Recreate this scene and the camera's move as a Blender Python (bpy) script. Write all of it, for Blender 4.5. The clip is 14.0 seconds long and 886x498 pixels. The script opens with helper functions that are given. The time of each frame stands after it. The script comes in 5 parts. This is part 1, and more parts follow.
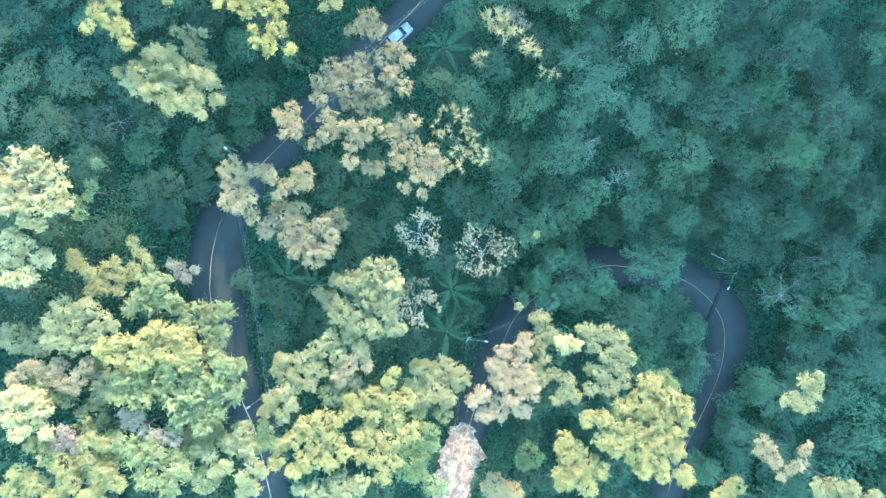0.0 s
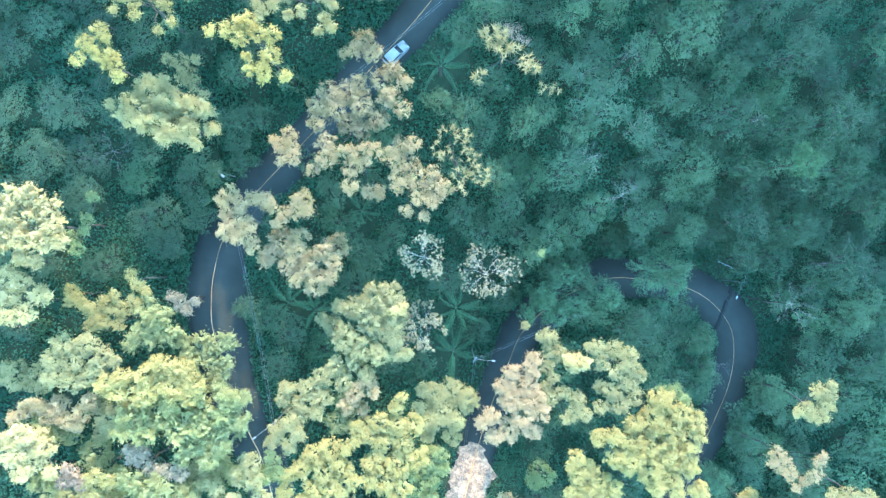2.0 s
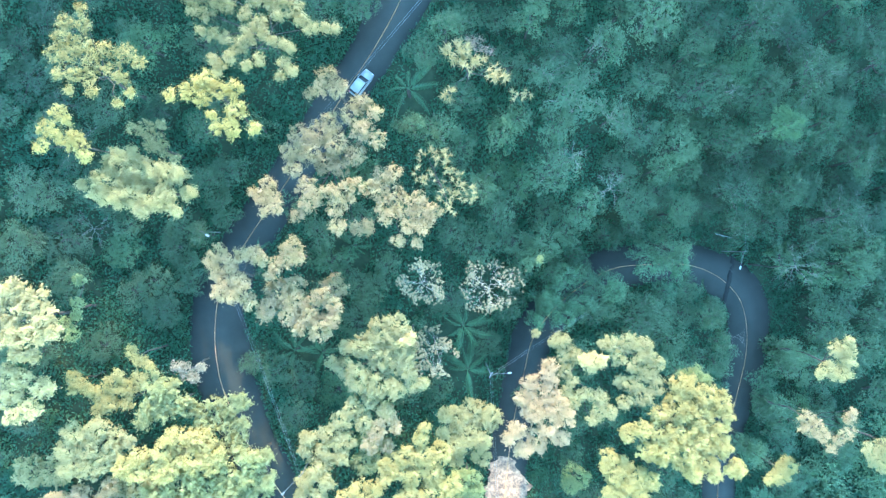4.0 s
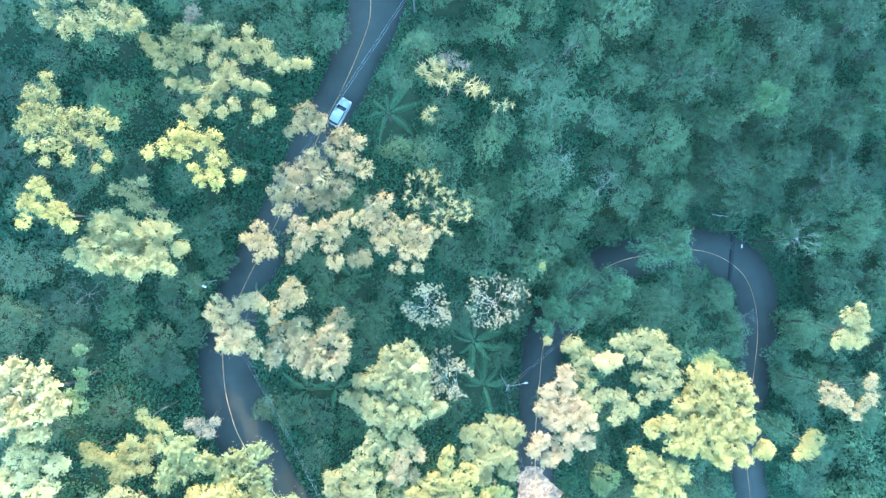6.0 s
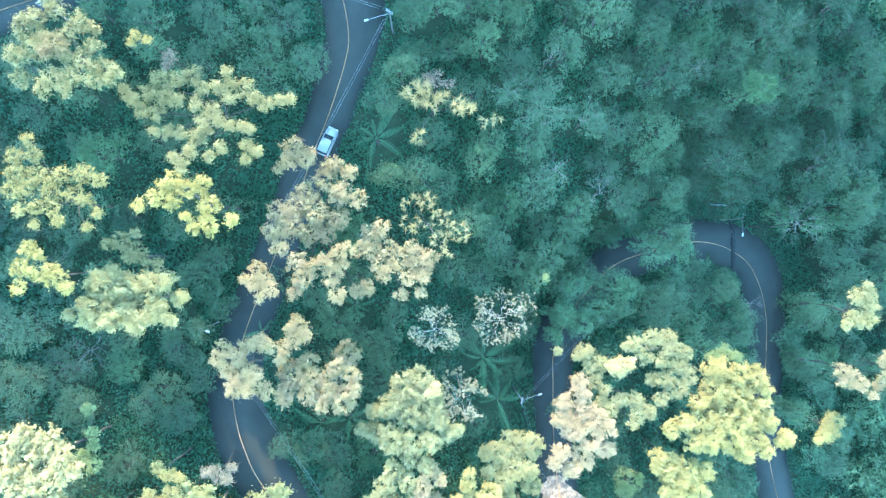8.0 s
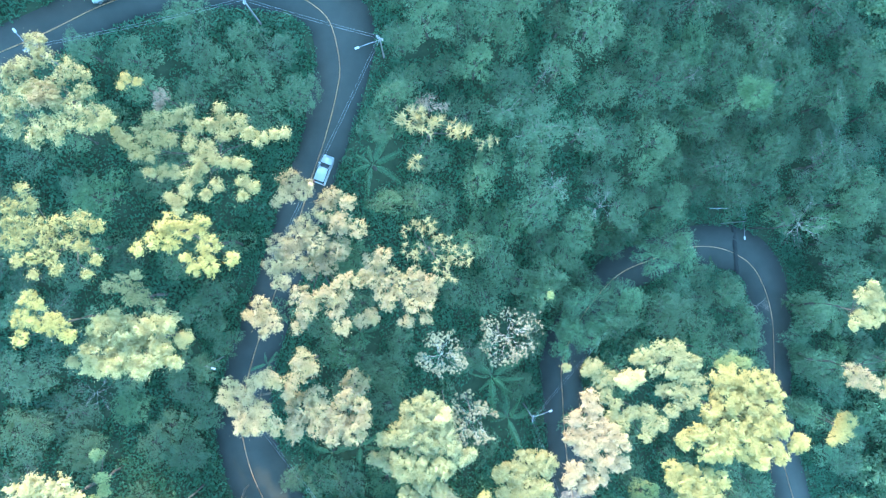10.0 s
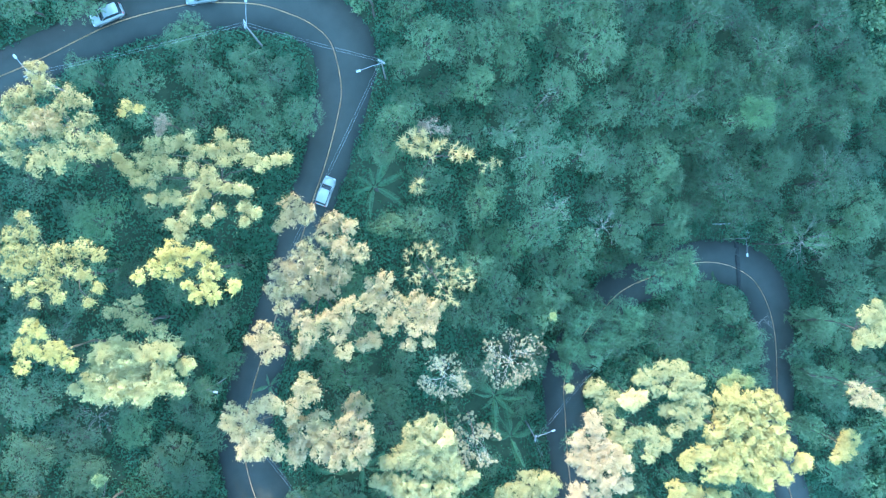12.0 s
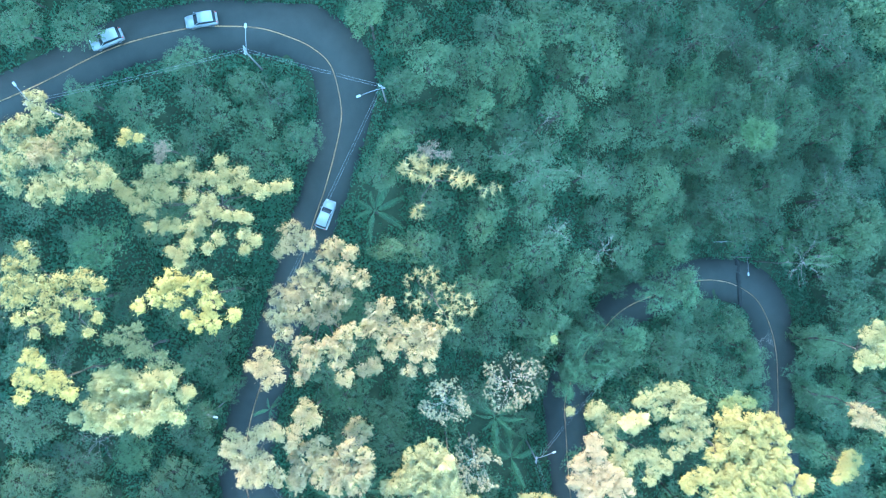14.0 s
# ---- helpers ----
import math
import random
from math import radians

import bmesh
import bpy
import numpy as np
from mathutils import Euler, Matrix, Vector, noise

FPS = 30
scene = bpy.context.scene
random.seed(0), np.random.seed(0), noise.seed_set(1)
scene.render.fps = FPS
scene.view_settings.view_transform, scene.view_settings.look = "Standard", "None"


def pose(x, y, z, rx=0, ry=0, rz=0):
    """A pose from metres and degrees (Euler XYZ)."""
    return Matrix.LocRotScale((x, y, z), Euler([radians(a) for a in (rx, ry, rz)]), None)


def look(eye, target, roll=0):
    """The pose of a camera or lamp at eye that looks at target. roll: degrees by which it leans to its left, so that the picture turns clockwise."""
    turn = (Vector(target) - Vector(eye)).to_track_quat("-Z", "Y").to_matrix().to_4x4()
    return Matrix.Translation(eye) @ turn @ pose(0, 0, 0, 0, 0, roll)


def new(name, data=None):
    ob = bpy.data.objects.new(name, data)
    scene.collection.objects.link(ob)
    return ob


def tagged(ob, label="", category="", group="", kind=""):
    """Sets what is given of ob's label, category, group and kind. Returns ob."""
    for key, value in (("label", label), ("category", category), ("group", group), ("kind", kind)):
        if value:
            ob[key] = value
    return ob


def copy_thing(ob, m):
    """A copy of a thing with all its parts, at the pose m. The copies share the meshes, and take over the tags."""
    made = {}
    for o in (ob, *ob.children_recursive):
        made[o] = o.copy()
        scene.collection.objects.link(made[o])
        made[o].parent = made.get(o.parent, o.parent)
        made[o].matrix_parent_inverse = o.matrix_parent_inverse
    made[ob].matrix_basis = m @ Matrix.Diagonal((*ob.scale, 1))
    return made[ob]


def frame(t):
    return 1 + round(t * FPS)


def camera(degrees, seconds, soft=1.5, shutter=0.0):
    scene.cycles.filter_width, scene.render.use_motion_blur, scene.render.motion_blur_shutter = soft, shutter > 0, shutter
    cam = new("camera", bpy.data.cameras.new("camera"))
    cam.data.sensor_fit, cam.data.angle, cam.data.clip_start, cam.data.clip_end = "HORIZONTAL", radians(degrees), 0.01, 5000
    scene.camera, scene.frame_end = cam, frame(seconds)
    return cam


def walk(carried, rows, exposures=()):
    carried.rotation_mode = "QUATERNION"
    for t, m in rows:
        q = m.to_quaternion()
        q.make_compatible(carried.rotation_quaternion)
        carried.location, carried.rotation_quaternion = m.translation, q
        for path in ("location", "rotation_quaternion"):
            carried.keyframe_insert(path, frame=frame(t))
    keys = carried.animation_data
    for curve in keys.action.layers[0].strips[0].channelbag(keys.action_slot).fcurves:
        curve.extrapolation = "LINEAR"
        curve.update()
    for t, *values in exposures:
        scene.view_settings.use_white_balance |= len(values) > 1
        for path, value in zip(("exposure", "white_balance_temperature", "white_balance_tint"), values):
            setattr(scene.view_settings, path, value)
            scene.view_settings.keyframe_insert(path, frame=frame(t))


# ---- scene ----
cam = camera(74.8, 14.0, soft=1.2)
METRES, EYE, TILT, LEAN, TURN = 24.0, 100.0, -90.0, 0.0, 0.0
ROWS = [
    (0.0, 0.0, 0.0, 0.0, 0.0, 0.0, -0.0),
    (0.5, -0.0065, 0.0168, 0.0422, 0.03, -0.07, 0.03),
    (1.0, -0.0101, 0.0326, 0.082, 0.08, -0.19, 0.01),
    (1.5, -0.0142, 0.0489, 0.1206, 0.07, -0.21, 0.75),
    (2.0, -0.0186, 0.0632, 0.1554, 0.02, -0.29, 1.78),
    (2.5, -0.018, 0.0765, 0.1868, -0.08, -0.2, 3.86),
    (3.0, -0.0168, 0.0891, 0.2219, -0.2, -0.26, 6.02),
    (5.5, -0.0148, 0.1518, 0.3804, -1.14, -0.32, 17.61),
    (6.0, -0.0125, 0.1631, 0.4127, -1.19, -0.38, 18.55),
    (6.5, -0.0048, 0.175, 0.4504, -1.26, -0.48, 19.95),
    (7.0, -0.0022, 0.1844, 0.4788, -1.33, -0.49, 20.76),
    (7.5, 0.0088, 0.1933, 0.513, -1.44, -0.55, 22.53),
    (8.0, 0.017, 0.2007, 0.5432, -1.55, -0.61, 23.98),
    (10.5, 0.0651, 0.2266, 0.7, -1.75, -0.51, 27.16),
    (11.0, 0.0776, 0.2288, 0.7305, -1.73, -0.55, 27.17),
    (11.5, 0.0926, 0.2307, 0.7658, -1.71, -0.58, 27.17),
    (12.0, 0.1071, 0.2323, 0.7968, -1.7, -0.61, 27.16),
    (12.5, 0.1251, 0.2345, 0.8321, -1.68, -0.66, 27.17),
    (13.0, 0.1392, 0.2361, 0.8613, -1.69, -0.66, 27.19),
    (13.5, 0.1552, 0.2376, 0.8941, -1.69, -0.61, 27.2),
    (14.0, 0.1709, 0.2397, 0.9249, -1.68, -0.62, 27.21),
]
walk(cam, [(t, pose(0, 0, EYE, TILT, LEAN, TURN) @ pose(METRES * x, METRES * y, METRES * z, 90 + pitch, roll, yaw)) for t, x, y, z, yaw, pitch, roll in ROWS],
     exposures=((0.0, 5.11, 5580, -15), (7.0, 5.35, 5580, -15), (10.5, 5.35, 5580, -15), (14.0, 5.29, 5580, -15)))

# ---- light ----
SUN_AZ, SUN_EL = radians(12.0), radians(18.5)
SUN_DIR = Vector((math.sin(SUN_AZ) * math.cos(SUN_EL), math.cos(SUN_AZ) * math.cos(SUN_EL), math.sin(SUN_EL)))
world = bpy.data.worlds.new("sky")
scene.world = world
world.use_nodes = True
wn = world.node_tree.nodes
sky = wn.new("ShaderNodeTexSky")
sky.sky_type, sky.sun_disc, sky.sun_elevation, sky.sun_rotation = "NISHITA", False, SUN_EL, SUN_AZ
sky.air_density, sky.dust_density, sky.ozone_density = 1.0, 0.4, 2.5
wn["Background"].inputs["Strength"].default_value = 0.145
world.node_tree.links.new(sky.outputs["Color"], wn["Background"].inputs["Color"])
sun = new("sun", bpy.data.lights.new("sun", "SUN"))
sun.data.energy, sun.data.angle, sun.data.color = 0.78, radians(0.55), (1.0, 0.69, 0.44)
sun.matrix_world = look(SUN_DIR * 500, (0, 0, 0))


# ---- materials ----
def material(name):
    m = bpy.data.materials.new(name)
    m.use_nodes = True
    return m, m.node_tree, m.node_tree.nodes["Principled BSDF"]


def ramp(nt, fac, stops):
    r = nt.nodes.new("ShaderNodeValToRGB")
    while len(r.color_ramp.elements) < len(stops):
        r.color_ramp.elements.new(0.5)
    for e, (p, c) in zip(r.color_ramp.elements, stops):
        e.position, e.color = p, (*c, 1)
    nt.links.new(fac, r.inputs[0])
    return r.outputs[0]


def noise_node(nt, scale, detail=4.0, rough=0.6):
    co = nt.nodes.new("ShaderNodeTexCoord")
    n = nt.nodes.new("ShaderNodeTexNoise")
    n.inputs["Scale"].default_value, n.inputs["Detail"].default_value, n.inputs["Roughness"].default_value = scale, detail, rough
    nt.links.new(co.outputs["Object"], n.inputs["Vector"])
    return n.outputs["Fac"]


def mix(nt, fac, a, b, how="MIX"):
    m = nt.nodes.new("ShaderNodeMix")
    m.data_type, m.blend_type = "RGBA", how
    for socket, value in ((m.inputs[0], fac), (m.inputs[6], a), (m.inputs[7], b)):
        if isinstance(value, (int, float)):
            socket.default_value = value
        elif isinstance(value, tuple):
            socket.default_value = (*value, 1)
        else:
            nt.links.new(value, socket)
    return m.outputs[2]


def leaf_material(name, dark, mid, light, glow=0.66):
    """Leaves: each leaf and each tree has a colour of its own, and part of the light comes through."""
    dark = tuple(0.6 * a + 0.4 * b for a, b in zip(dark, mid))
    light = tuple(0.55 * a + 0.45 * b for a, b in zip(light, mid))
    m, nt, p = material(name)
    geo, info = nt.nodes.new("ShaderNodeNewGeometry"), nt.nodes.new("ShaderNodeObjectInfo")
    soft = [tuple(p * (1 - k) + q * k for p, q in zip(a, b)) for a, b, k in ((dark, mid, 0.6), (mid, light, 0.4))]
    col = ramp(nt, geo.outputs["Random Per Island"], ((0.0, soft[0]), (0.5, mid), (1.0, soft[1])))
    patch = noise_node(nt, 0.45, 3)
    col = mix(nt, 0.45, col, ramp(nt, patch, ((0.35, dark), (0.65, light))))
    tone = ramp(nt, info.outputs["Random"], ((0.0, (0.88, 0.9, 0.88)), (1.0, (1.08, 1.06, 1.0))))
    col = mix(nt, 1.0, col, tone, "MULTIPLY")
    nt.links.new(col, p.inputs["Base Color"])
    p.inputs["Roughness"].default_value = 0.55
    p.inputs["Specular IOR Level"].default_value = 0.35
    thin = nt.nodes.new("ShaderNodeBsdfTranslucent")
    nt.links.new(col, thin.inputs["Color"])
    both = nt.nodes.new("ShaderNodeMixShader")
    both.inputs[0].default_value = glow
    nt.links.new(p.outputs[0], both.inputs[1])
    nt.links.new(thin.outputs[0], both.inputs[2])
    nt.links.new(both.outputs[0], nt.nodes["Material Output"].inputs["Surface"])
    return m


def plain(name, a, b, scale, rough=0.8, metal=0.0, bump=0.0, fine=0.0):
    m, nt, p = material(name)
    col = ramp(nt, noise_node(nt, scale), ((0.3, a), (0.7, b)))
    if fine:
        col = mix(nt, 0.35, col, ramp(nt, noise_node(nt, fine, 2), ((0.3, a), (0.7, b))))
    nt.links.new(col, p.inputs["Base Color"])
    p.inputs["Roughness"].default_value, p.inputs["Metallic"].default_value = rough, metal
    if bump:
        b_ = nt.nodes.new("ShaderNodeBump")
        b_.inputs["Strength"].default_value = bump
        nt.links.new(noise_node(nt, fine or scale * 4, 3), b_.inputs["Height"])
        nt.links.new(b_.outputs[0], p.inputs["Normal"])
    return m


LEAVES = {
    "pale": leaf_material("pale_leaf", (0.138, 0.133, 0.0653), (0.269, 0.238, 0.113), (0.458, 0.374, 0.187)),
    "yellow": leaf_material("yellow_green_leaf", (0.158, 0.144, 0.0546), (0.3, 0.244, 0.094), (0.505, 0.388, 0.16)),
    "mustard": leaf_material("mustard_leaf", (0.166, 0.146, 0.0524), (0.309, 0.256, 0.0899), (0.503, 0.401, 0.153)),
    "cream": leaf_material("cream_leaf", (0.22, 0.184, 0.0867), (0.407, 0.325, 0.155), (0.612, 0.467, 0.243)),
    "pink": leaf_material("pinkish_leaf", (0.163, 0.167, 0.077), (0.288, 0.225, 0.115), (0.53, 0.318, 0.21)),
    "peach": leaf_material("peach_leaf", (0.165, 0.136, 0.078), (0.34, 0.245, 0.14), (0.52, 0.335, 0.222)),
    "tuft": leaf_material("grey_cream_leaf", (0.134, 0.113, 0.07), (0.224, 0.189, 0.115), (0.347, 0.286, 0.18)),
    "white": leaf_material("white_blossom", (0.116, 0.094, 0.059), (0.184, 0.144, 0.092), (0.26, 0.196, 0.135), 0.4),
    "green": leaf_material("green_leaf", (0.0803, 0.114, 0.0567), (0.179, 0.202, 0.0877), (0.327, 0.324, 0.135)),
    "olive": leaf_material("olive_leaf", (0.119, 0.135, 0.0567), (0.235, 0.22, 0.0931), (0.386, 0.335, 0.149)),
    "feather": leaf_material("feathery_leaf", (0.103, 0.129, 0.0621), (0.235, 0.227, 0.101), (0.432, 0.376, 0.162)),
    "spiky": leaf_material("strap_leaf", (0.11, 0.107, 0.05), (0.25, 0.205, 0.095), (0.43, 0.335, 0.19)),
    "dry": leaf_material("dry_leaf", (0.106, 0.073, 0.051), (0.198, 0.139, 0.099), (0.29, 0.218, 0.158), 0.4),
    # Darker copies for the shaded wood: its shade is put into the leaf colour.
    "shade": leaf_material("shade_toned_forest_leaf", (0.04, 0.067, 0.035), (0.074, 0.115, 0.061), (0.111, 0.156, 0.089)),
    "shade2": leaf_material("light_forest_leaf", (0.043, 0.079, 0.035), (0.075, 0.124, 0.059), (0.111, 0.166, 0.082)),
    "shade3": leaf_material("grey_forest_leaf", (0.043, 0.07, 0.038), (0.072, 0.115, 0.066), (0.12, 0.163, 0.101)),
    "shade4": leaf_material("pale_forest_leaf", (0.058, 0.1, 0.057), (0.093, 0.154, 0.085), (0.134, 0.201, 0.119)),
    "deep": leaf_material("deep_shade_forest_leaf", (0.026, 0.05, 0.026), (0.049, 0.082, 0.044), (0.076, 0.113, 0.065)),
    "palm": leaf_material("palm_leaf", (0.034, 0.074, 0.036), (0.068, 0.125, 0.063), (0.111, 0.18, 0.098)),
    "bank": leaf_material("undergrowth_leaf", (0.017, 0.048, 0.026), (0.035, 0.086, 0.045), (0.059, 0.127, 0.068)),
}
BARK = plain("bark", (0.028, 0.024, 0.020), (0.063, 0.056, 0.047), 2.0, 0.9, bump=0.4, fine=14.0)
PALE_BARK = plain("pale_bark", (0.19, 0.16, 0.12), (0.31, 0.265, 0.205), 3.0, 0.85, bump=0.3, fine=18.0)
TWIG = plain("dry_twig_bark", (0.10, 0.078, 0.055), (0.17, 0.135, 0.098), 3.0, 0.9, fine=18.0)
GREY_BARK = plain("weathered_grey_wood", (0.085, 0.076, 0.062), (0.15, 0.136, 0.112), 3.0, 0.9, bump=0.3, fine=18.0)
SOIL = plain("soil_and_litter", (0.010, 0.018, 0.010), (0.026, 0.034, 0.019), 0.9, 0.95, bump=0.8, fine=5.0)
BARK.node_tree.nodes["Principled BSDF"].inputs["Specular IOR Level"].default_value = 0.1
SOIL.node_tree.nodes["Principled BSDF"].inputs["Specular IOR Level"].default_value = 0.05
# Pale colour with dark mottles: sunlight and leaf shadow painted onto the road.
SUN_POOL = plain("sunlit_road_colour", (0.05, 0.032, 0.021), (0.29, 0.176, 0.1), 0.95, 0.9, bump=0.2, fine=3.2)
for _stop, _at in zip(SUN_POOL.node_tree.nodes["Color Ramp"].color_ramp.elements, (0.45, 0.64)):
    _stop.position = _at
ASPHALT = plain("asphalt", (0.015, 0.017, 0.015), (0.024, 0.026, 0.023), 0.35, 0.85, bump=0.15, fine=9.0)
ASPHALT.node_tree.nodes["Principled BSDF"].inputs["Specular IOR Level"].default_value = 0.12
TAR = plain("tar", (0.009, 0.010, 0.0095), (0.016, 0.0175, 0.016), 0.8, 0.9, bump=0.15, fine=9.0)
TAR.node_tree.nodes["Principled BSDF"].inputs["Specular IOR Level"].default_value = 0.1
LINE = plain("worn_yellow_paint", (0.24, 0.125, 0.05), (0.33, 0.19, 0.09), 1.4, 0.7, fine=9.0)
CONCRETE = plain("pole_concrete", (0.055, 0.053, 0.052), (0.081, 0.079, 0.076), 2.5, 0.8, bump=0.1, fine=20.0)
STEEL = plain("galvanised_steel", (0.114, 0.119, 0.125), (0.166, 0.171, 0.177), 6.0, 0.5, 0.4)
LAMP = plain("lamp_housing", (0.126, 0.131, 0.137), (0.175, 0.179, 0.185), 4.0, 0.4)
WIRE = plain("aluminium_wire", (0.135, 0.139, 0.144), (0.185, 0.190, 0.194), 1.0, 0.45, 0.3)
PAINT = plain("silver_car_paint", (0.097, 0.103, 0.104), (0.117, 0.123, 0.125), 1.5, 0.3)
RUBBER = plain("tyre_rubber", (0.02, 0.02, 0.02), (0.04, 0.04, 0.04), 8.0, 0.8)
DARK_GLASS = plain("tinted_glass", (0.012, 0.014, 0.016), (0.02, 0.022, 0.025), 2.0, 0.25)
DARK_GLASS.node_tree.nodes["Principled BSDF"].inputs["Specular IOR Level"].default_value = 0.15
RED_LENS = plain("red_lens", (0.30, 0.02, 0.02), (0.40, 0.03, 0.03), 5.0, 0.2)
CLEAR_LENS = plain("clear_lens", (0.432, 0.446, 0.461), (0.540, 0.547, 0.562), 5.0, 0.1)
PLASTIC = plain("black_plastic", (0.02, 0.02, 0.022), (0.045, 0.045, 0.05), 6.0, 0.6)


# ---- building helpers ----
def part(name, bm, mat, parent=None, label=""):
    me = bpy.data.meshes.new(name)
    bm.to_mesh(me)
    bm.free()
    me.materials.append(mat)
    ob = new(name, me)
    ob.parent = parent
    return tagged(ob, label)


def raw_mesh(name, verts, faces, mat, parent=None, label=""):
    """A mesh from numpy arrays; faces all have the same number of corners."""
    me = bpy.data.meshes.new(name)
    n, k = faces.shape
    me.vertices.add(len(verts))
    me.vertices.foreach_set("co", np.ascontiguousarray(verts, np.float32).ravel())
    me.loops.add(n * k)
    me.loops.foreach_set("vertex_index", np.ascontiguousarray(faces, np.int32).ravel())
    me.polygons.add(n)
    me.polygons.foreach_set("loop_start", np.arange(0, n * k, k, dtype=np.int32))
    me.update(calc_edges=True)
    me.materials.append(mat)
    ob = new(name, me)
    ob.parent = parent
    return tagged(ob, label)


def tube(bm, a, b, r0, r1, sides=7):
    """A tapered round bar from a to b."""
    a, b = Vector(a), Vector(b)
    q = (b - a).to_track_quat("Z", "Y").to_matrix()
    rings = []
    for c, r in ((a, r0), (b, r1)):
        rings.append([bm.verts.new(c + q @ Vector((r * math.cos(i * math.tau / sides), r * math.sin(i * math.tau / sides), 0))) for i in range(sides)])
    for i in range(sides):
        j = (i + 1) % sides
        bm.faces.new((rings[0][i], rings[0][j], rings[1][j], rings[1][i]))
    bm.faces.new(rings[1])
    bm.faces.new(rings[0][::-1])


def sweep(bm, pts, r0, r1, sides=6):
    """One continuous tapered bar along the points."""
    rings, n = [], len(pts)
    for k, p in enumerate(pts):
        way = Vector(pts[min(k + 1, n - 1)]) - Vector(pts[max(k - 1, 0)])
        q = way.to_track_quat("Z", "Y").to_matrix()
        r = r0 + (r1 - r0) * k / (n - 1)
        rings.append([bm.verts.new(Vector(p) + q @ Vector((r * math.cos(i * math.tau / sides), r * math.sin(i * math.tau / sides), 0))) for i in range(sides)])
    for a, b in zip(rings, rings[1:]):
        for i in range(sides):
            j = (i + 1) % sides
            bm.faces.new((a[i], a[j], b[j], b[i]))
    bm.faces.new(rings[-1])
    bm.faces.new(rings[0][::-1])


def bent(bm, a, b, r0, r1, rng, wobble=0.08, steps=4, sides=7):
    """A bar that wanders a little on its way, as a limb does."""
    a, b = Vector(a), Vector(b)
    d = (b - a).length * wobble
    pts = [a] + [a.lerp(b, i / steps) + Vector(rng.normal(0, d, 3)) for i in range(1, steps)] + [b]
    sweep(bm, pts, r0, r1, sides)
    return pts


def block(bm, size, at, bevel=0.0, m=None):
    made = bmesh.ops.create_cube(bm, size=1.0, matrix=Matrix.Translation(at) @ (m or Matrix()) @ Matrix.Diagonal((*size, 1)))
    if bevel:
        edges = {e for v in made["verts"] for e in v.link_edges}
        bmesh.ops.bevel(bm, geom=list(edges), offset=bevel, segments=2, affect="EDGES")


def thing(name, at, label, category, group="", kind=""):
    ob = new(name)
    ob.location, ob.empty_display_size = at, 0.5
    return tagged(ob, label, category, group, kind)


# ---- ground: a wooded slope with the road benched into it, and the ridge that the low sun stands behind ----
SPOTS = np.array(((9, 44, 8.6), (-5, 57, 10.4), (-32, 65, 13), (0, 31, 7.2), (-31, 14, 5.5), (-26, -21, 4.6), (4, -15, -6), (53, -7, -14.5), (30, 12, -1.5),
                  (55, 30, -1), (-60, 30, 12.5), (-70, -10, 12), (80, -30, -18), (22, -42, -11), (2, -40, -2.4), (-12, -46, 0.5), (30, 60, 9), (-62, 70, 20)), float)


def spread(x, y):
    return np.sqrt((x[..., None] - SPOTS[:, 0]) ** 2 + (y[..., None] - SPOTS[:, 1]) ** 2 + 225.0)


_n = len(SPOTS)
_k = np.zeros((_n + 3, _n + 3))
_k[:_n, :_n] = spread(SPOTS[:, 0], SPOTS[:, 1])
_k[:_n, _n:] = np.c_[np.ones(_n), SPOTS[:, :2]]
_k[_n:, :_n] = _k[:_n, _n:].T
_w = np.linalg.solve(_k, np.r_[SPOTS[:, 2], 0, 0, 0])
RIDGE_HEIGHT, RIDGE_AWAY, RIDGE_WIDTH = 114.0, 330.0, 120.0


def hillside(x, y):
    x, y = np.asarray(x, float), np.asarray(y, float)
    near = spread(x, y) @ _w[:_n] + _w[_n] + _w[_n + 1] * x + _w[_n + 2] * y
    far = np.clip((np.hypot(x, y) - 110) / 150, 0, 1)
    far = far * far * (3 - 2 * far)
    u = x * math.sin(SUN_AZ) + y * math.cos(SUN_AZ)
    v = x * math.cos(SUN_AZ) - y * math.sin(SUN_AZ)
    rise, fall = np.clip((v - 8) / 8, 0, 1), np.clip((v - 52) / 14, 0, 1)
    crest = RIDGE_HEIGHT + 2.3 * np.exp(-((v + 32) / 7.5) ** 2) - 1.0 * np.exp(-((v - 2) / 9) ** 2) + 1.3 * rise - 5.5 * fall + 3.2 * np.clip((-40 - v) / 10, 0, 1)
    ridge = crest * np.exp(-((u - RIDGE_AWAY) / RIDGE_WIDTH) ** 2)
    return near * (1 - far) + ridge * far


def shadow_height(x, y):
    """How high the ridge's shadow stands over a place."""
    far = np.linspace(120, 520, 160)
    z = hillside(x + far * math.sin(SUN_AZ), y + far * math.cos(SUN_AZ))
    return float(np.max(z - far * math.tan(SUN_EL)))


